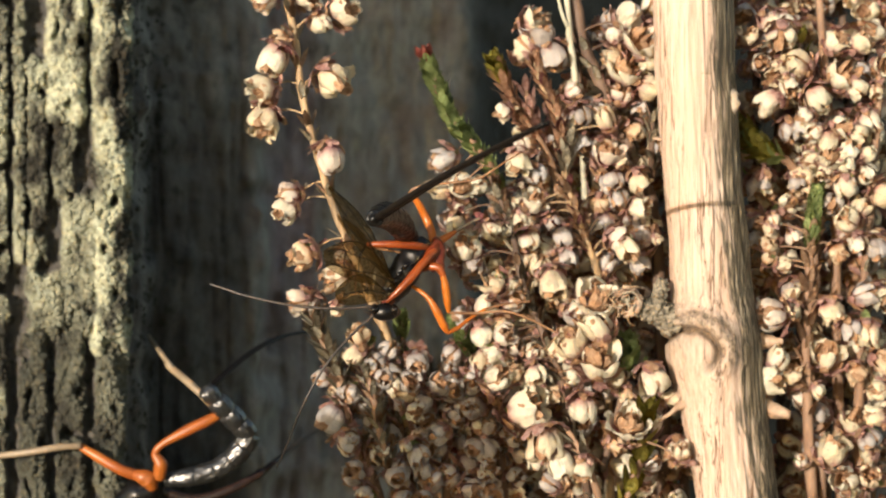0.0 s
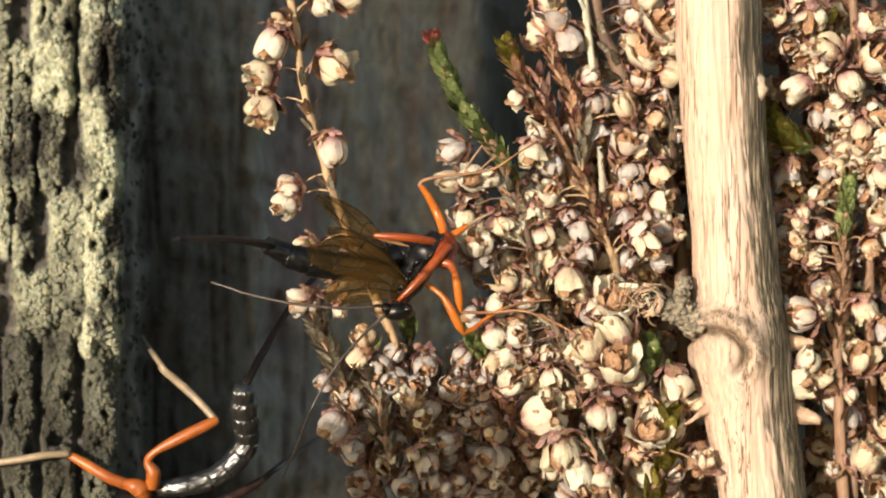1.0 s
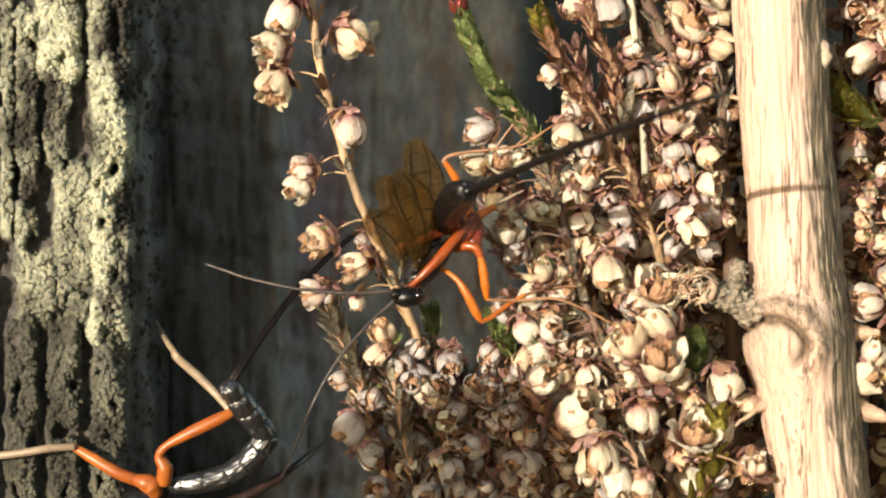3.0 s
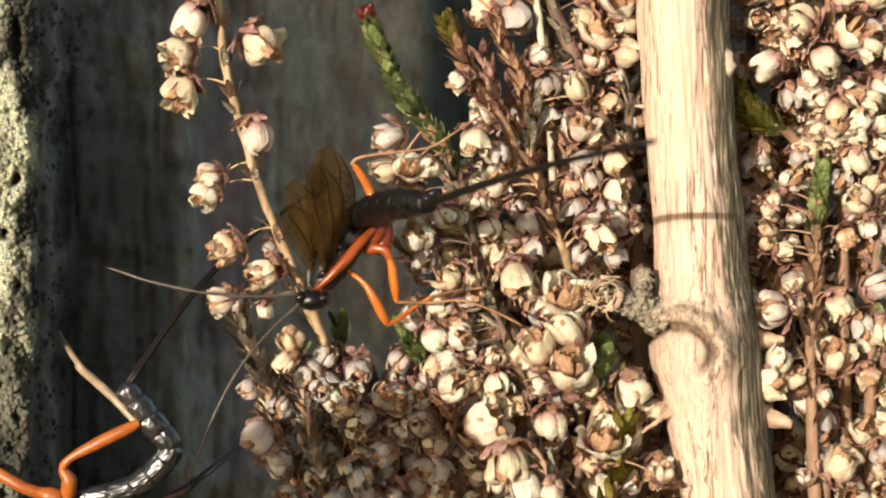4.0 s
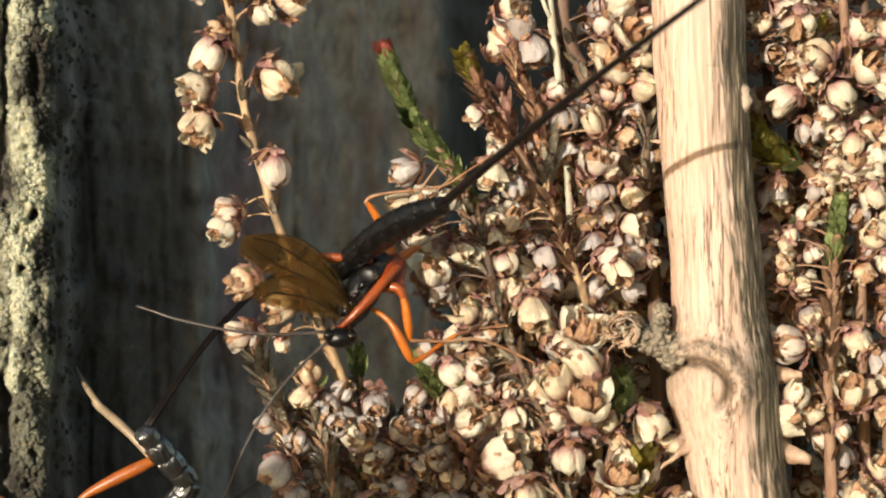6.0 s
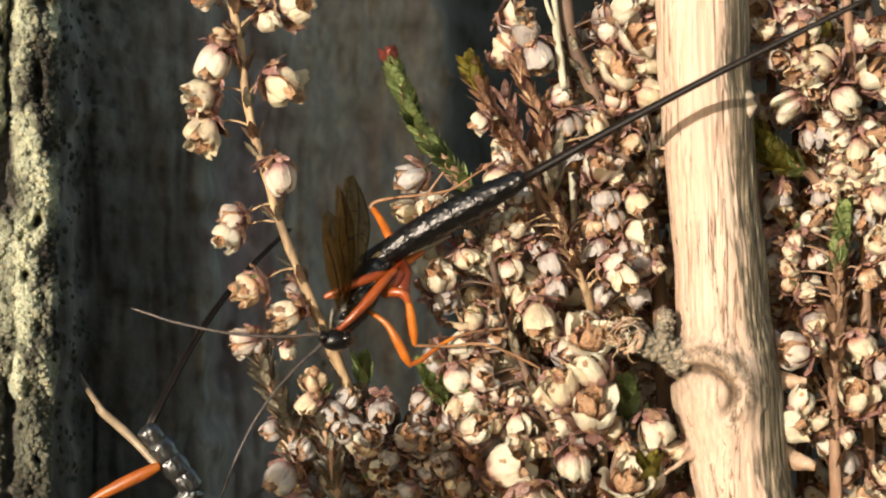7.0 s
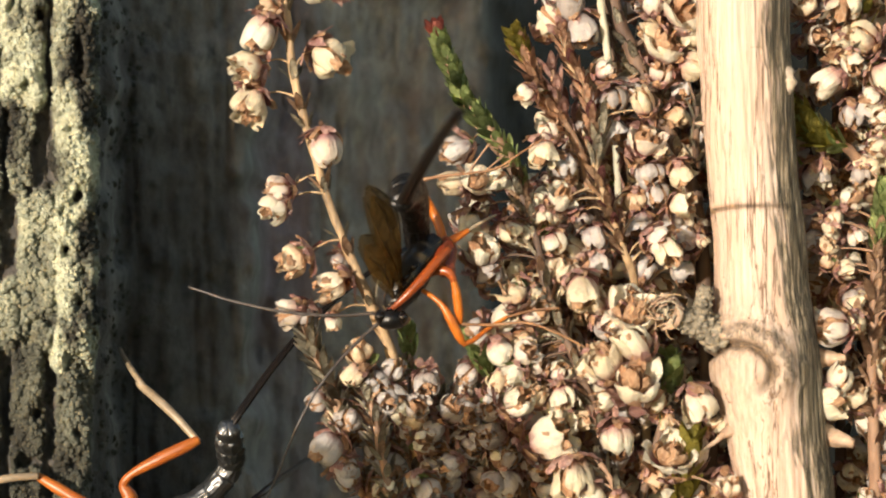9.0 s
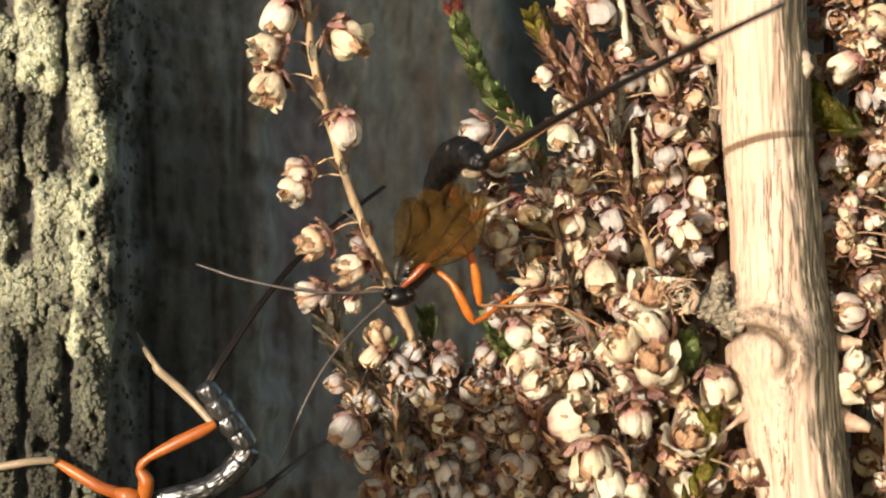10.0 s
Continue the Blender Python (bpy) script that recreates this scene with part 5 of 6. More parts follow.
def perched_wasp():
    base = at(600, 500, WASP_Y)
    thing = root("ichneumon_wasp", base, "black ichneumon wasp with orange legs and amber wings perched on heather", "wasp", "ichneumon wasps")
    # thorax: humped, black, from the neck to the waist
    bm = bmesh.new()
    tube(bm, smooth_line([(at(544, 548, WASP_Y - 0.6) - base, 10 * UNIT), (at(553, 532, WASP_Y - 0.4) - base, 20 * UNIT), (at(570, 504, WASP_Y) - base, 30 * UNIT), (at(588, 474, WASP_Y + 0.2) - base, 32 * UNIT),
                          (at(604, 448, WASP_Y + 0.4) - base, 28 * UNIT), (at(618, 428, WASP_Y + 0.6) - base, 22 * UNIT), (at(628, 414, WASP_Y + 0.8) - base, 12 * UNIT)], 6), 26, 0.12)
    gnarl(bm, 2.6 * UNIT, 9 * UNIT)
    thorax = part("thorax", bm, M_BLACK, thing)
    for u, v, r in ((556, 514, 6), (572, 486, 5), (586, 468, 5), (566, 500, 3.5)):
        limb("wing_scale", thing, base, [(u - 8, v + 8, -7.6, r * 0.5), (u, v, -7.9, r), (u + 8, v - 6, -7.7, r * 0.4)], M_BLACK, 10, "", thorax)
    bm = bmesh.new()
    rnd = random.Random(31)
    for i in range(150):
        t, a = rnd.uniform(0.08, 0.9), rnd.uniform(0, math.tau)
        mid = at(546 + 80 * t, 545 - 128 * t, WASP_Y - 0.6 + 1.3 * t) - base
        r = (12 + 20 * math.sin(math.pi * min(1.0, t + 0.08)) ** 0.7) * UNIT
        out = Vector((0.86 * math.cos(a), math.sin(a), 0.54 * math.cos(a))).normalized()
        tip = (out + Vector((rnd.uniform(-0.5, 0.1), rnd.uniform(-0.3, 0.3), rnd.uniform(-0.6, 0.2)))).normalized() * rnd.uniform(0.35, 0.75) * MM
        tube(bm, [(mid + out * r * 0.9, 0.022 * MM), (mid + out * r + tip * 0.5, 0.017 * MM), (mid + out * r + tip, 0.005 * MM)], 4)
    part("bristles", bm, M_HAIR, thorax, "fine golden bristles")
    limb("neck", thing, base, [(538, 556, -6.9, 8), (546, 548, -6.8, 11), (556, 536, -6.6, 12)], M_COXA, 12, "", thorax)
    # head with its parts
    bm = bmesh.new()
    tube(bm, smooth_line([(at(511, 562, WASP_Y - 1.2) - base, 5 * UNIT), (at(518, 562, WASP_Y - 1.2) - base, 14 * UNIT), (at(536, 563, WASP_Y - 1.3) - base, 18 * UNIT), (at(553, 562, WASP_Y - 1.0) - base, 15 * UNIT), (at(563, 560, WASP_Y - 0.6) - base, 6 * UNIT)], 5), 20, 0.08)
    head = part("head", bm, M_BLACK, thing)
    for u, v in ((517, 558), (558, 559)):
        limb("eye", thing, base, [(u - 1, v - 10, -7.6, 4), (u, v, -7.9, 10), (u + 1, v + 11, -7.6, 4)], M_EYE, 12, "", head)
    limb("mouthparts", thing, base, [(556, 570, -7.2, 6), (564, 566, -7.3, 5), (570, 560, -7.2, 3)], M_TARSUS, 8, "", head)
    for u in (530, 537, 544):
        limb("simple_eye", thing, base, [(u - 2, 547, -7.4, 1.6), (u, 546, -7.7, 3.2), (u + 2, 547, -7.4, 1.6)], M_EYE, 8, "", head)
    limb("antenna", thing, base, [(514, 553, -7.0, 4.4), (500, 552, -7.3, 3.2), (470, 555, -7.6, 2.9), (420, 556, -8.2, 2.8), (340, 549, -8.6, 2.6), (250, 530, -8.4, 2.4), (210, 517, -8, 2.1), (176, 506, -7.6, 1.5)], M_ANTENNA, 7, "long grey antenna", head)
    limb("antenna", thing, base, [(518, 566, -7.2, 4.4), (505, 578, -7.6, 3.2), (480, 600, -8.2, 2.9), (435, 648, -9.4, 2.6), (395, 705, -10, 2.4), (360, 775, -10.2, 2.1), (335, 840, -10, 1.8), (314, 886, -9.6, 1.3)], M_ANTENNA, 7, "long grey antenna", head)

    def leg(label, pieces):
        first = None
        for name, pts, m in pieces:
            ob = limb(name, thing, base, pts, m, 12, label if first is None else "", first)
            first = first or ob
        return first

    for pts in ([(662, 424, -4.8, 9), (652, 440, -5.8, 15), (640, 458, -6.3, 14), (626, 474, -6.5, 8)], [(656, 414, -4.4, 8), (664, 436, -5.2, 14), (660, 462, -5.8, 13), (648, 478, -6.2, 7)],
                [(640, 430, -4.6, 9), (648, 446, -5.4, 15), (662, 466, -5.9, 13), (668, 482, -6.2, 7)]):
        limb("coxa", thing, base, pts, M_COXA, 12)
    foreleg = leg("stout orange foreleg", (("femur", [(646, 436, -6.4, 6), (624, 458, -7.6, 8.5), (597, 490, -8.4, 9), (567, 522, -8.6, 7), (545, 542, -8.4, 3.6)], M_ORANGE_RED),))
    leg("bent orange leg with a thin brown foot", (("femur", [(628, 474, -6.5, 8), (648, 470, -7.0, 8.5), (664, 474, -7.2, 8), (673, 490, -7.2, 6)], M_ORANGE_RED),
                                                   ("tibia", [(672, 488, -7.2, 5.6), (677, 512, -7.0, 8.2), (681, 542, -6.8, 7.8), (684, 565, -6.6, 3.6)], M_ORANGE),
                                                   ("tarsus", [(683, 565, -6.6, 3), (740, 566, -6.4, 2.6), (800, 562, -6.6, 2.4), (850, 578, -6.8, 2.2), (906, 606, -6.6, 1.6)], M_TARSUS)))
    slender = leg("slender orange leg", (("femur", [(598, 510, -6.4, 4), (614, 520, -7.0, 4.5), (632, 536, -7.2, 5.5), (648, 562, -7.2, 8.2), (662, 590, -7.0, 8), (670, 604, -6.8, 4.4)], M_ORANGE),
                                         ("tibia", [(669, 605, -6.8, 4.4), (690, 596, -6.2, 4.6), (720, 573, -5.2, 3.6), (748, 556, -4.6, 3)], M_ORANGE),
                                         ("tarsus", [(746, 557, -4.6, 2.6), (790, 545, -4.4, 2.2), (840, 540, -4.6, 1.6)], M_TARSUS)))
    leg("far orange hind leg with a long thin foot", (("femur", [(652, 430, -3.6, 9), (650, 404, -2.4, 8.5), (638, 372, -1.8, 8.5), (621, 340, -2.2, 7), (607, 320, -2.6, 4.5)], M_ORANGE),
                                                      ("tibia", [(605, 322, -2.6, 4.6), (614, 311, -2.8, 3.4), (645, 304, -3.0, 2.9), (690, 299, -3.2, 2.6)], M_TARSUS),
                                                      ("tarsus", [(688, 299, -3.2, 2.4), (745, 290, -3.4, 2.2), (790, 262, -3.2, 1.9), (832, 235, -2.8, 1.4)], M_TARSUS)))
    far = leg("straight red-orange leg beyond the body", (("femur", [(650, 434, -5.0, 7), (618, 426, -7.0, 8), (584, 421, -7.7, 8), (548, 418, -7.8, 7.5), (516, 416, -7.7, 4.2)], M_ORANGE_RED),
                                                          ("tibia", [(517, 416, -7.7, 3.6), (535, 424, -7.5, 3.4), (560, 431, -7.1, 3), (584, 437, -6.7, 2.2)], M_TARSUS)))
    leg("short orange leg gripping the heather", (("tibia", [(652, 428, -4.2, 9), (676, 412, -3.8, 7.5), (698, 399, -3.4, 4.6)], M_ORANGE),
                                                  ("tarsus", [(696, 400, -3.4, 3.4), (722, 384, -3.0, 3), (748, 371, -2.4, 1.8)], M_TARSUS_PALE)))
    # abdomen, swung about the waist
    gaster = new("abdomen")
    gaster.parent = thing
    gaster.empty_display_size = 0.002
    rings = gaster_pieces(gaster, 15.6, 1.36)
    ovi = ovipositor(gaster, 34.6, 0.35)
    wings = []
    for k in range(2):
        fore = wing_mesh("fore_wing", 11.2, 3.9, thing, FORE_VEINS)
        hind = wing_mesh("hind_wing", 8.2, 3.0, fore, HIND_VEINS)
        hind.matrix_local = pose(0.0006, 0.0012, -0.0003 if k else 0.0003, 0, 0, 14)
        wings.append(fore)
    return thing, base, gaster, rings, ovi, wings, {"head": head, "thorax": thorax, "fore": foreleg, "slender": slender, "far": far}


def drilling_wasp():
    y = 10.5
    base = at(110, 910, y)
    thing = root("ichneumon_wasp", base, "black ichneumon wasp with orange legs clinging to the lichen-covered post", "wasp", "ichneumon wasps")
    bm = bmesh.new()
    tube(bm, smooth_line([(at(20, 985, y) - base, 14 * UNIT), (at(40, 965, y) - base, 34 * UNIT), (at(70, 940, y) - base, 40 * UNIT), (at(95, 922, y) - base, 28 * UNIT), (at(112, 913, y) - base, 12 * UNIT)], 6), 18, 0.12)
    part("thorax", bm, M_BLACK, thing)
    bm = bmesh.new()
    tube(bm, smooth_line([(at(-12, 1010, y) - base, 10 * UNIT), (at(0, 1000, y) - base, 24 * UNIT), (at(14, 990, y) - base, 20 * UNIT)], 5), 14, 0.1)
    head = part("head", bm, M_BLACK, thing)
    limb("antenna", thing, base, [(-14, 1000, y - 1, 4), (-90, 1010, y - 2, 3.5), (-200, 1060, y - 1, 2.5)], M_ANTENNA, 7, "", head)
    # waist part of the abdomen, arched
    pts = [(112, 912, 11), (140, 908, 17), (180, 903, 20), (220, 890, 21), (252, 870, 22), (278, 842, 23), (290, 818, 22)]
    for (a, b) in zip(pts, pts[1:]):
        bm = bmesh.new()
        p, q = at(a[0], a[1], y) - base, at(b[0], b[1], y) - base
        w = q - p
        tube(bm, [(p - w * 0.1, a[2] * 0.8 * UNIT), (p, a[2] * UNIT), (p + w * 0.5, (a[2] + b[2]) * 0.53 * UNIT), (q, b[2] * 1.04 * UNIT), (q + w * 0.1, b[2] * 0.8 * UNIT)], 24, 0.1)
        bmesh.ops.subdivide_edges(bm, edges=bm.edges[:], cuts=2, use_grid_fill=True)
        gnarl(bm, 0.15 * MM, 0.40 * MM)
        part("abdomen_segment", bm, M_BLACK_ROUGH, thing)
    gaster = new("abdomen_tip")
    gaster.parent = thing
    gaster.empty_display_size = 0.002
    gaster.location = at(290, 818, y) - base
    for i in range(4):
        bm = bmesh.new()
        x0, x1 = 1.85 * i, 1.85 * i + 2.1
        r = (1.25, 1.34, 1.28, 1.05)[i]
        lathe(bm, [(x0 - 0.15, r * 0.75), (x0 + 0.1, r * 0.95), (x0 + 0.9, r * 1.05), (x1 - 0.3, r), (x1, r * (0.8 if i < 3 else 0.35))], 24, 0.9)
        bmesh.ops.subdivide_edges(bm, edges=bm.edges[:], cuts=2, use_grid_fill=True)
        gnarl(bm, 0.15 * MM, 0.40 * MM)
        part("segment", bm, M_BLACK_ROUGH, gaster)
    ovi = ovipositor(gaster, 29.0, 2.2, 0.65)
    limb("coxa", thing, base, [(92, 930, y - 1, 12), (84, 912, y - 1.4, 20), (70, 905, y - 1.6, 17), (52, 900, y - 1.4, 9)], M_ORANGE_DULL)
    f = limb("femur", thing, base, [(104, 906, y - 1.2, 15), (108, 880, y - 1.8, 15), (97, 858, y - 2.0, 9), (112, 838, y - 2.2, 8), (160, 812, y - 2.2, 12), (205, 790, y - 2, 12), (232, 776, y - 1.6, 8)], M_ORANGE_DULL, 12, "bent orange hind leg")
    limb("tibia", thing, base, [(230, 780, y - 1.6, 7), (200, 746, y - 1, 8), (165, 712, y, 9), (132, 684, y + 2, 8), (122, 676, y + 3, 5)], M_TARSUS_PALE, 10, "", f)
    limb("tarsus", thing, base, [(136, 688, y + 2, 6.5), (116, 660, y + 3, 6), (98, 632, y + 9, 5), (90, 616, y + 15, 4)], M_TARSUS_PALE, 8, "", f)
    g = limb("femur", thing, base, [(60, 903, y - 1.2, 12), (20, 888, y - 1.6, 12), (-25, 862, y - 1.4, 11), (-60, 842, y - 1.0, 7)], M_ORANGE_DULL, 12, "orange middle leg")
    limb("tibia", thing, base, [(-56, 843, y - 1.6, 7), (-100, 846, y - 2.4, 7.5), (-160, 856, y - 2.6, 8), (-240, 866, y - 1.6, 7)], M_TARSUS_PALE, 10, "", g)
    h = limb("femur", thing, base, [(100, 930, y + 1, 12), (180, 950, y + 2, 12), (260, 925, y + 3, 10), (320, 890, y + 5, 8)], M_FAR_LEG, 10, "dark brown far leg")
    limb("tarsus", thing, base, [(318, 892, y + 5, 7), (360, 858, y + 9, 7), (412, 818, y + 28, 5), (440, 800, y + 44, 3)], M_FAR_LEG, 8, "", h)
    return thing, base, gaster, ovi


# ---- build ----
ground()
wood_post()
rose_stem()
free_sprig()
shaded_sprigs()
green_shoots()
main_sprigs()
pale_twig()
right_sprigs()
unseen_shade_sprig()
back_sprigs()
PERCHED = perched_wasp()
DRILLING = drilling_wasp()


# ---- what moves ----
def motions():
    rock = ((0, 0.55, 0.66), (0.5, 0.55, 0.64), (1, 0.64, 0.59), (1.5, 0.79, 0.42), (2, 0.68, 0.39), (2.2, 0.56, 0.28), (3.3, -0.14, -0.15), (3.5, -0.08, -0.07), (3.7, 0.2, 0.12),
            (4, 0.10, 0.05), (4.5, 0, 0), (5, -0.26, -0.15), (5.5, -0.01, 0.12), (5.7, 0.15, 0.18), (6.8, 0.19, 0.20), (7, 0.27, 0.13), (7.5, 0.46, 0.28), (8, 0.57, 0.37), (8.5, 0.79, 0.50),
            (9, 0.91, 0.51), (9.5, 0.99, 0.60), (10, 1.20, 0.71))
    for share, things in ((1.0, SWAYING), (0.72, HALF_SWAY)):
        for ob in things:
            p = ob.location.copy()
            walk(ob, [(t, pose(p.x + share * dx * MM, p.y, p.z + share * dz * MM)) for t, dx, dz in rock])
    thing, base, gaster, rings, ovi, wings, parts = PERCHED
    # the wasp's body shifts with its perch
    body = ((0, 0.45, -0.26), (0.5, 0.72, -0.06), (1, 0.73, -0.23), (1.5, 0.95, -0.49), (2, 0.41, -0.91), (2.2, 0.35, -0.95), (3.3, -0.1, -0.15), (3.5, -0.08, -0.06), (4, 0.2, 0.19), (4.5, 0, 0),
            (5, -0.47, -0.51), (5.5, -0.37, -0.49), (5.7, -0.2, -0.3), (6.8, 0, 0.1), (7, 0.01, 0.05), (7.5, 0.48, -0.04), (8, 0.65, -0.28), (8.5, 0.62, -0.23), (9, 0.61, -0.2), (9.5, 1.05, 0.1), (10, 0.9, 0.13))
    walk(thing, [(t, pose(base.x + dx * MM, base.y, base.z + dz * MM)) for t, dx, dz in body])
    # on its legs it draws the head in and stretches it out again; thorax and foreleg follow
    nod = ((0, 0.7, -0.07), (0.5, 1.2, -0.3), (1, 1.15, -0.06), (1.5, 1.4, -0.1), (2, 1.45, 0.06), (2.2, 1.4, 0), (3.3, -0.1, 0.1), (3.5, -0.13, 0.15), (4, -0.15, 0.03), (4.5, 0, 0), (5, 0.74, 0.31),
           (5.5, 1.27, -0.05), (5.7, 1.3, 0), (6.8, 0.2, 0.3), (7, 0.25, 0.34), (7.5, 0.25, 0.29), (8, 0.73, 0.43), (8.5, 0.63, 0.18), (9, 1.16, 0.27), (9.5, 0.23, 0.66), (10, 0.13, 0.56))

    def nodded(t):
        return Vector((float(np.interp(t, [r[0] for r in nod], [r[1] for r in nod])), 0, float(np.interp(t, [r[0] for r in nod], [r[2] for r in nod])))) * MM

    for key, share in (("head", 1.0), ("thorax", 0.6), ("fore", 0.75), ("slender", 0.8)):
        walk(parts[key], [(t, Matrix.Translation(nodded(t) * share)) for t, *rest in nod])
    # the far leg, raised and lowered about its hip
    hip = at(650, 434, -5.0) - base
    lift = ((0, -4), (0.3, -2), (2.2, 0), (2.8, -20), (3.3, -30), (3.5, 0), (3.7, -15), (3.9, -48), (4.15, -40), (4.3, 20), (4.42, -40), (4.6, -44), (4.75, 5), (4.9, 24), (5.2, 24), (5.7, 22), (6.2, -20), (6.8, -48), (7, -28), (7.1, 14), (7.3, 14), (7.6, -40), (8, -48), (9.4, -48), (9.8, -20), (10, -48))
    walk(parts["far"], [(t, Matrix.Translation(hip + Vector((0, 0.0030 * max(soft(-24, -44, a), soft(6, 20, a)), 0))) @ pose(0, 0, 0, 0, a, 0) @ Matrix.Translation(-hip)) for t, a in lift])
    # abdomen: seconds, its chord (right, away, up), its bend, and the ovipositor's reach to the right and down in plan units
    swing_1 = ((0, -17, -97, 15, 20, 300, -140), (0.1, -31, -94, 12, 25, 200, -120), (0.3, -91, -40, 15, -27, 0, -80), (0.5, -95, -31, 0, -32, -105, -20), (0.7, -92, -34, 21, -27, -60, -40),
        (0.8, -20, -97, 16, 25, 60, -60), (1, -96, -30, 0, -32, -60, -10), (1.2, -97, -23, -12, 20, -100, 10), (1.5, -97, -20, -14, 12, -90, 15), (2, -97, -21, -12, 12, -90, 10),
        (2.2, -97, -24, -5, 15, -90, 5))
    swing_2 = ((2.5, -60, -75, 30, 15, 60, -60), (2.8, -10, -95, 30, 15, 240, -120), (3.05, 30, -93, 20, 10, 380, -120), (3.3, 58, -79, 20, 6, 460, -110), (3.4, 46, -88, -9, 6, 600, 48),
        (3.5, 47, -88, -7, 6, 570, 35), (3.6, 69, -72, 5, 6, 560, -60), (3.7, 64, -76, 14, 6, 500, -120), (3.9, 65, -76, 7, 6, 359, -111), (4, 46, -88, 9, 10, 300, -72),
        (4.1, 72, -65, 23, 6, 500, -144), (4.2, 68, -70, 23, 8, 560, -150), (4.3, 88, -30, 36, 6, 600, -214))
    swing_3 = ((4.5, 80, -40, 43, 6, 560, -283), (4.7, 68, -66, 32, 8, 480, -370), (4.9, 72, -63, 29, 10, 300, -300), (5, 90, -20, 38, 6, 480, -355), (5.2, 91, -20, 36, 6, 520, -353),
        (5.5, 56, -76, 32, 12, 310, -255), (5.7, 52, -80, 30, 12, 300, -260), (6.2, 64, -67, 36, 8, 480, -300))
    swing_4 = ((6.8, 80, -47, 38, 4, 600, -283), (7, 86, -18, 47, 4, 590, -300), (7.1, 84, -28, 47, 4, 580, -248), (7.2, 68, -62, 39, 6, 560, -297), (7.3, 71, -61, 35, 6, 560, -157),
        (7.4, 54, -77, 33, 10, 520, -233), (7.5, 36, -88, 32, 15, 405, -210))
    swing_5 = ((7.6, 11, -94, 29, 42, 190, -180), (7.8, 3, -97, 24, 42, 170, -160), (8, 8, -97, 23, 42, 190, -130), (8.2, 7, -96, 28, 42, 300, -158), (8.5, 3, -97, 22, 42, 150, -150),
        (8.7, 5, -98, 20, 42, 180, -150), (9, -4, -97, 21, 42, 110, -100), (9.2, 2, -96, 25, 42, 120, -110), (9.5, 20, -93, 26, 48, 160, -130), (9.7, 16, -94, 24, 48, 220, -150),
        (9.8, 16, -95, 23, 48, 260, -160), (10, 32, -87, 33, 48, 420, -194))
    waist = at(598, 425, -4.8) - base
    # the waist swings over the thorax and back
    slip = ((0, 0, 0), (3.3, 0, -1.2), (3.5, 0, 0), (4.5, 0, 0), (4.7, -3.8, -0.8), (5, -4.2, -1.5), (5.2, -2.8, -0.4), (5.5, -3.2, -1.1), (5.7, -3.1, -1.1), (6.2, -1.6, -0.5), (6.8, 0, 0), (10, 0, 0))
    slipped = lambda t: Vector((float(np.interp(t, [r[0] for r in slip], [r[1] for r in slip])), 0, float(np.interp(t, [r[0] for r in slip], [r[2] for r in slip])))) * MM
    walk(gaster, [(t, Matrix.Translation(waist + 0.4 * nodded(t) + slipped(t))) for t in sorted({r[0] for r in nod + slip})])
    ring_rows, o_rows = [[] for _ in rings], []
    for t, cx, cy, cz, bend, ou, ov in swing_1 + swing_2 + swing_3 + swing_4 + swing_5:
        chord = Vector((cx, cy, cz)).normalized()
        for i, keys in enumerate(ring_rows):
            keys.append((t, arched(chord, bend, 0.0156, i / 7)))
        o_rows.append((t, Matrix.Translation(arched(chord, bend, 0.0156, 0.975).translation) @ along(direction(ou, ov, 686))))
    for ring, keys in zip(rings, ring_rows):
        walk(ring, keys)
    walk(ovi, o_rows)
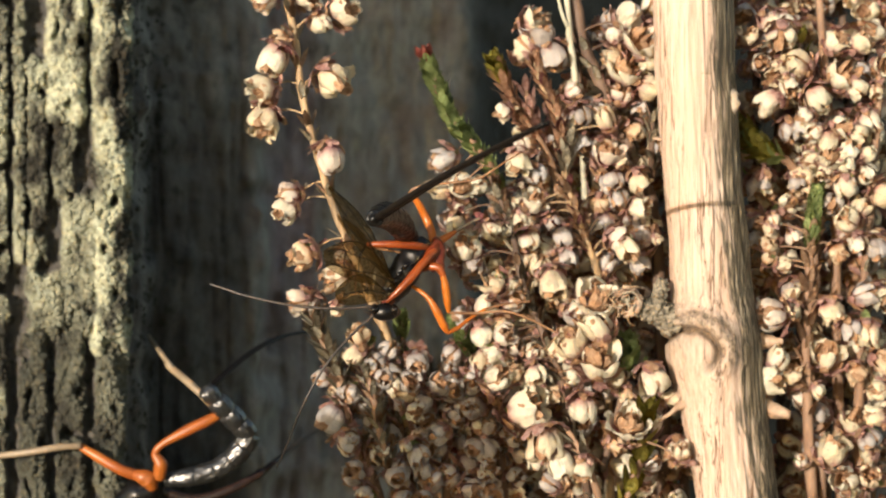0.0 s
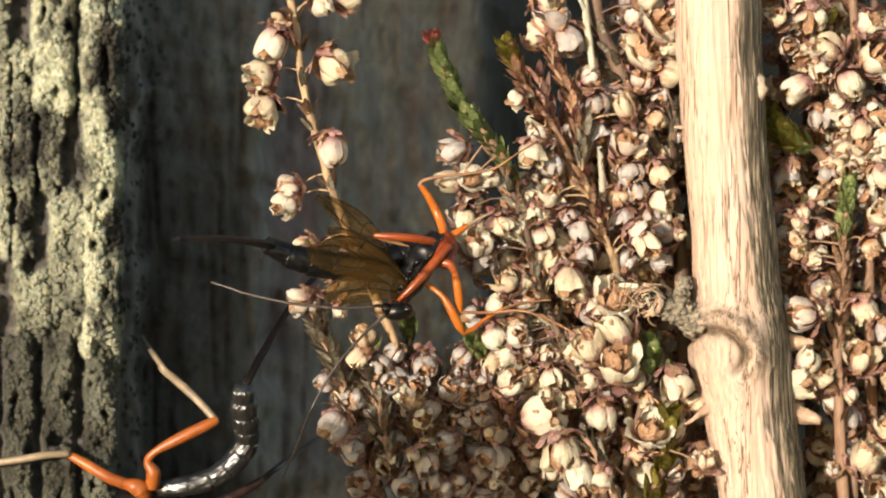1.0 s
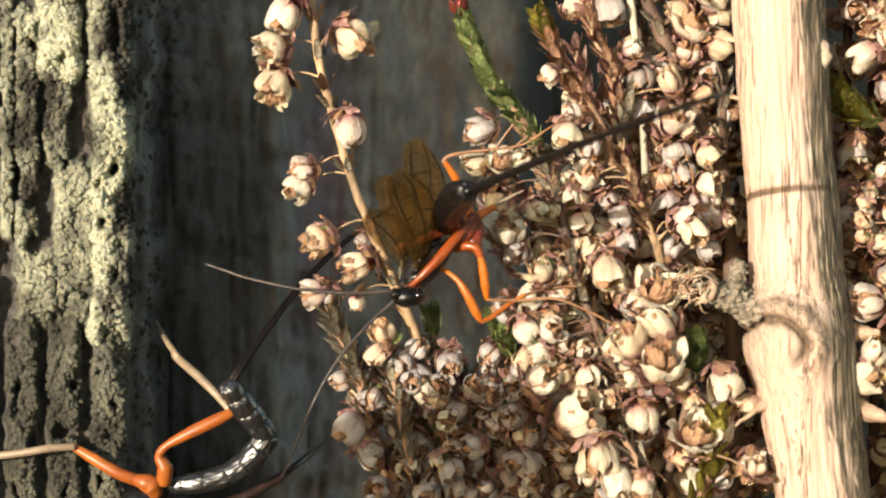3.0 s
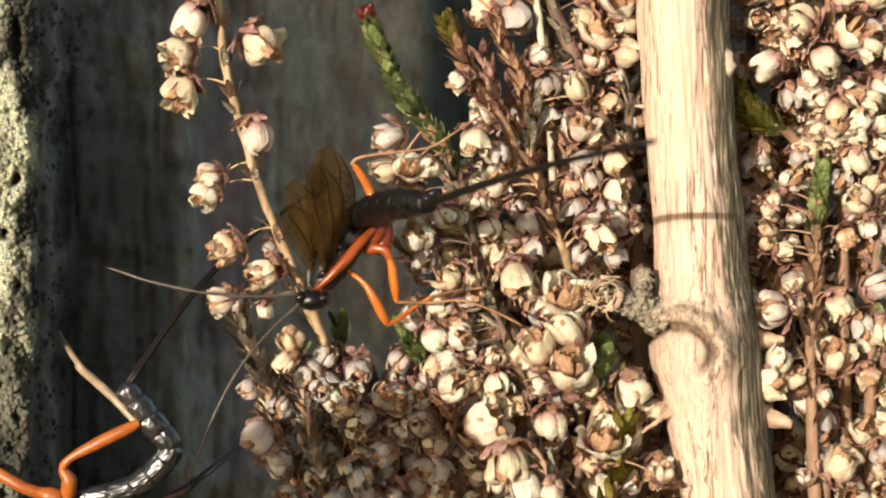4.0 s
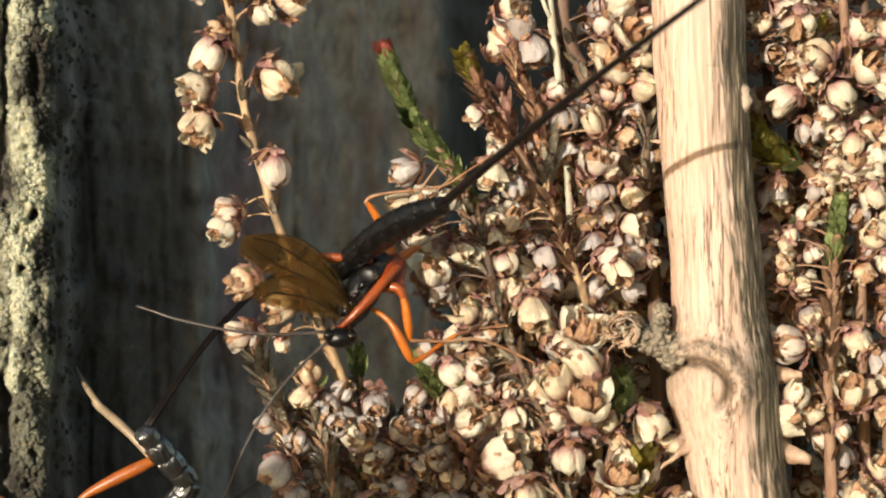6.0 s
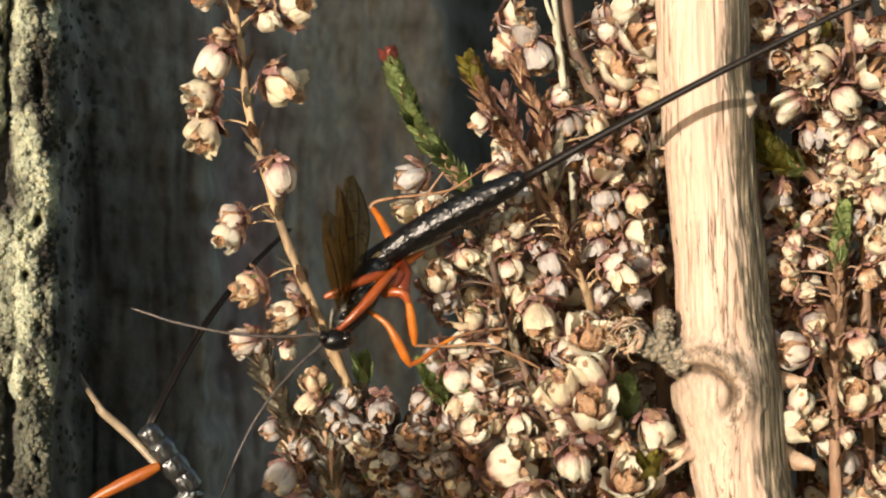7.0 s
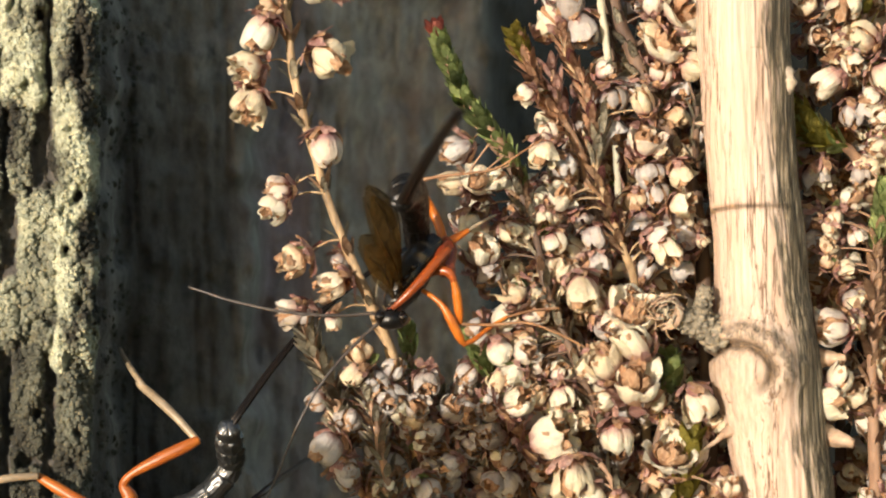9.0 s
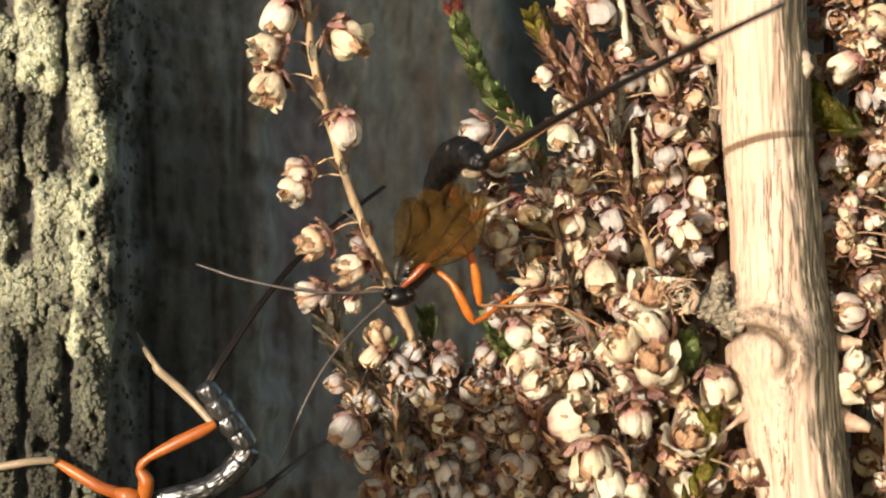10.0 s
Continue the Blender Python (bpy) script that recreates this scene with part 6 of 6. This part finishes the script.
    # wings: seconds, reach right and down, and the turn about the span
    beat = (((0, -124, -178, 55), (0.5, -150, -145, 60), (1, -155, -140, 40), (1.2, -90, -190, 60), (1.5, -120, -165, 40), (2, -112, -175, 40), (2.2, -100, -180, 40), (3.3, -7, -187, 0), (3.5, -50, -178, 0),
             (3.7, -35, -185, 0), (4, 0, -184, 10), (4.5, -20, -205, 40), (5, -107, -105, 20), (5.5, -107, -182, 60), (5.7, -175, -60, 0), (6.8, -40, -200, 20), (7, 5, -205, 40), (7.5, -20, -150, 10), (8, -48, -150, 26),
             (9, -48, -138, 28), (9.5, 20, -122, 40), (10, 75, -125, 20)),
            ((0, -120, -40, 0), (0.5, -170, -24, 0), (1, -165, -40, 0), (1.2, -30, 130, 0), (1.5, -125, -60, 0), (2, -145, -30, 0), (2.2, -130, -50, 0), (3.3, -30, -150, 0), (3.5, -110, -65, 0), (3.7, -80, -110, 0),
             (4, -22, -158, 20), (4.5, -30, -190, 58), (5, -62, -92, 0), (5.5, -98, -165, 50), (5.7, -170, -85, 20), (6.8, -55, -188, 45), (7, -15, -195, 58), (7.5, -35, -140, 0), (8, -40, -138, 36), (9, -42, -130, 38),
             (9.5, 45, -112, 20), (10, 104, -122, 10)))
    for wing, rows, (u, v, y) in zip(wings, beat, ((554, 496, WASP_Y - 1.0), (560, 508, WASP_Y - 2.0))):
        hinge = at(u, v, y) - base
        walk(wing, [(t, Matrix.Translation(hinge + 0.8 * nodded(t)) @ along(direction(du, dv, 214), Vector((0.2, -1, 0.2))) @ Matrix.Rotation(radians(tilt), 4, "X")) for t, du, dv, tilt in rows])
    thing, base, gaster, ovi = DRILLING
    # tip of the drilling wasp's abdomen, and its ovipositor
    bob = ((0, -92, -106, 120, -60), (0.5, -35, -77, 150, -180), (1, 2, -120, 120, -190), (1.2, 10, -130, 130, -190), (1.5, 2, -148, 120, -150), (2, -19, -133, 180, -180), (2.2, -33, -122, 200, -220), (3.3, -74, -107, 260, -300),
           (3.5, -70, -118, 320, -330), (3.7, -86, -118, 330, -340), (4, -97, -127, 365, -415), (4.5, -105, -113, 250, -420), (5, -103, -115, 290, -400), (5.5, -69, -103, 230, -260), (7, -88, -122, 200, -330), (7.5, -35, -108, 230, -300),
           (8, -16, -121, 250, -280), (9, 12, -82, 280, -300), (9.5, -49, -113, 300, -330), (10, -86, -130, 345, -420))
    pivot = gaster.location.copy()
    g_rows, o_rows = [], []
    for t, gu, gv, ou, ov in bob:
        g = along(direction(gu, gv, 152))
        o = along(Vector((ou, 300, -ov)).normalized())
        g_rows.append((t, Matrix.Translation(pivot) @ g))
        o_rows.append((t, Matrix.Translation((0.0072, 0, 0)) @ (g.inverted() @ o)))
    walk(gaster, g_rows)
    walk(ovi, o_rows)


motions()
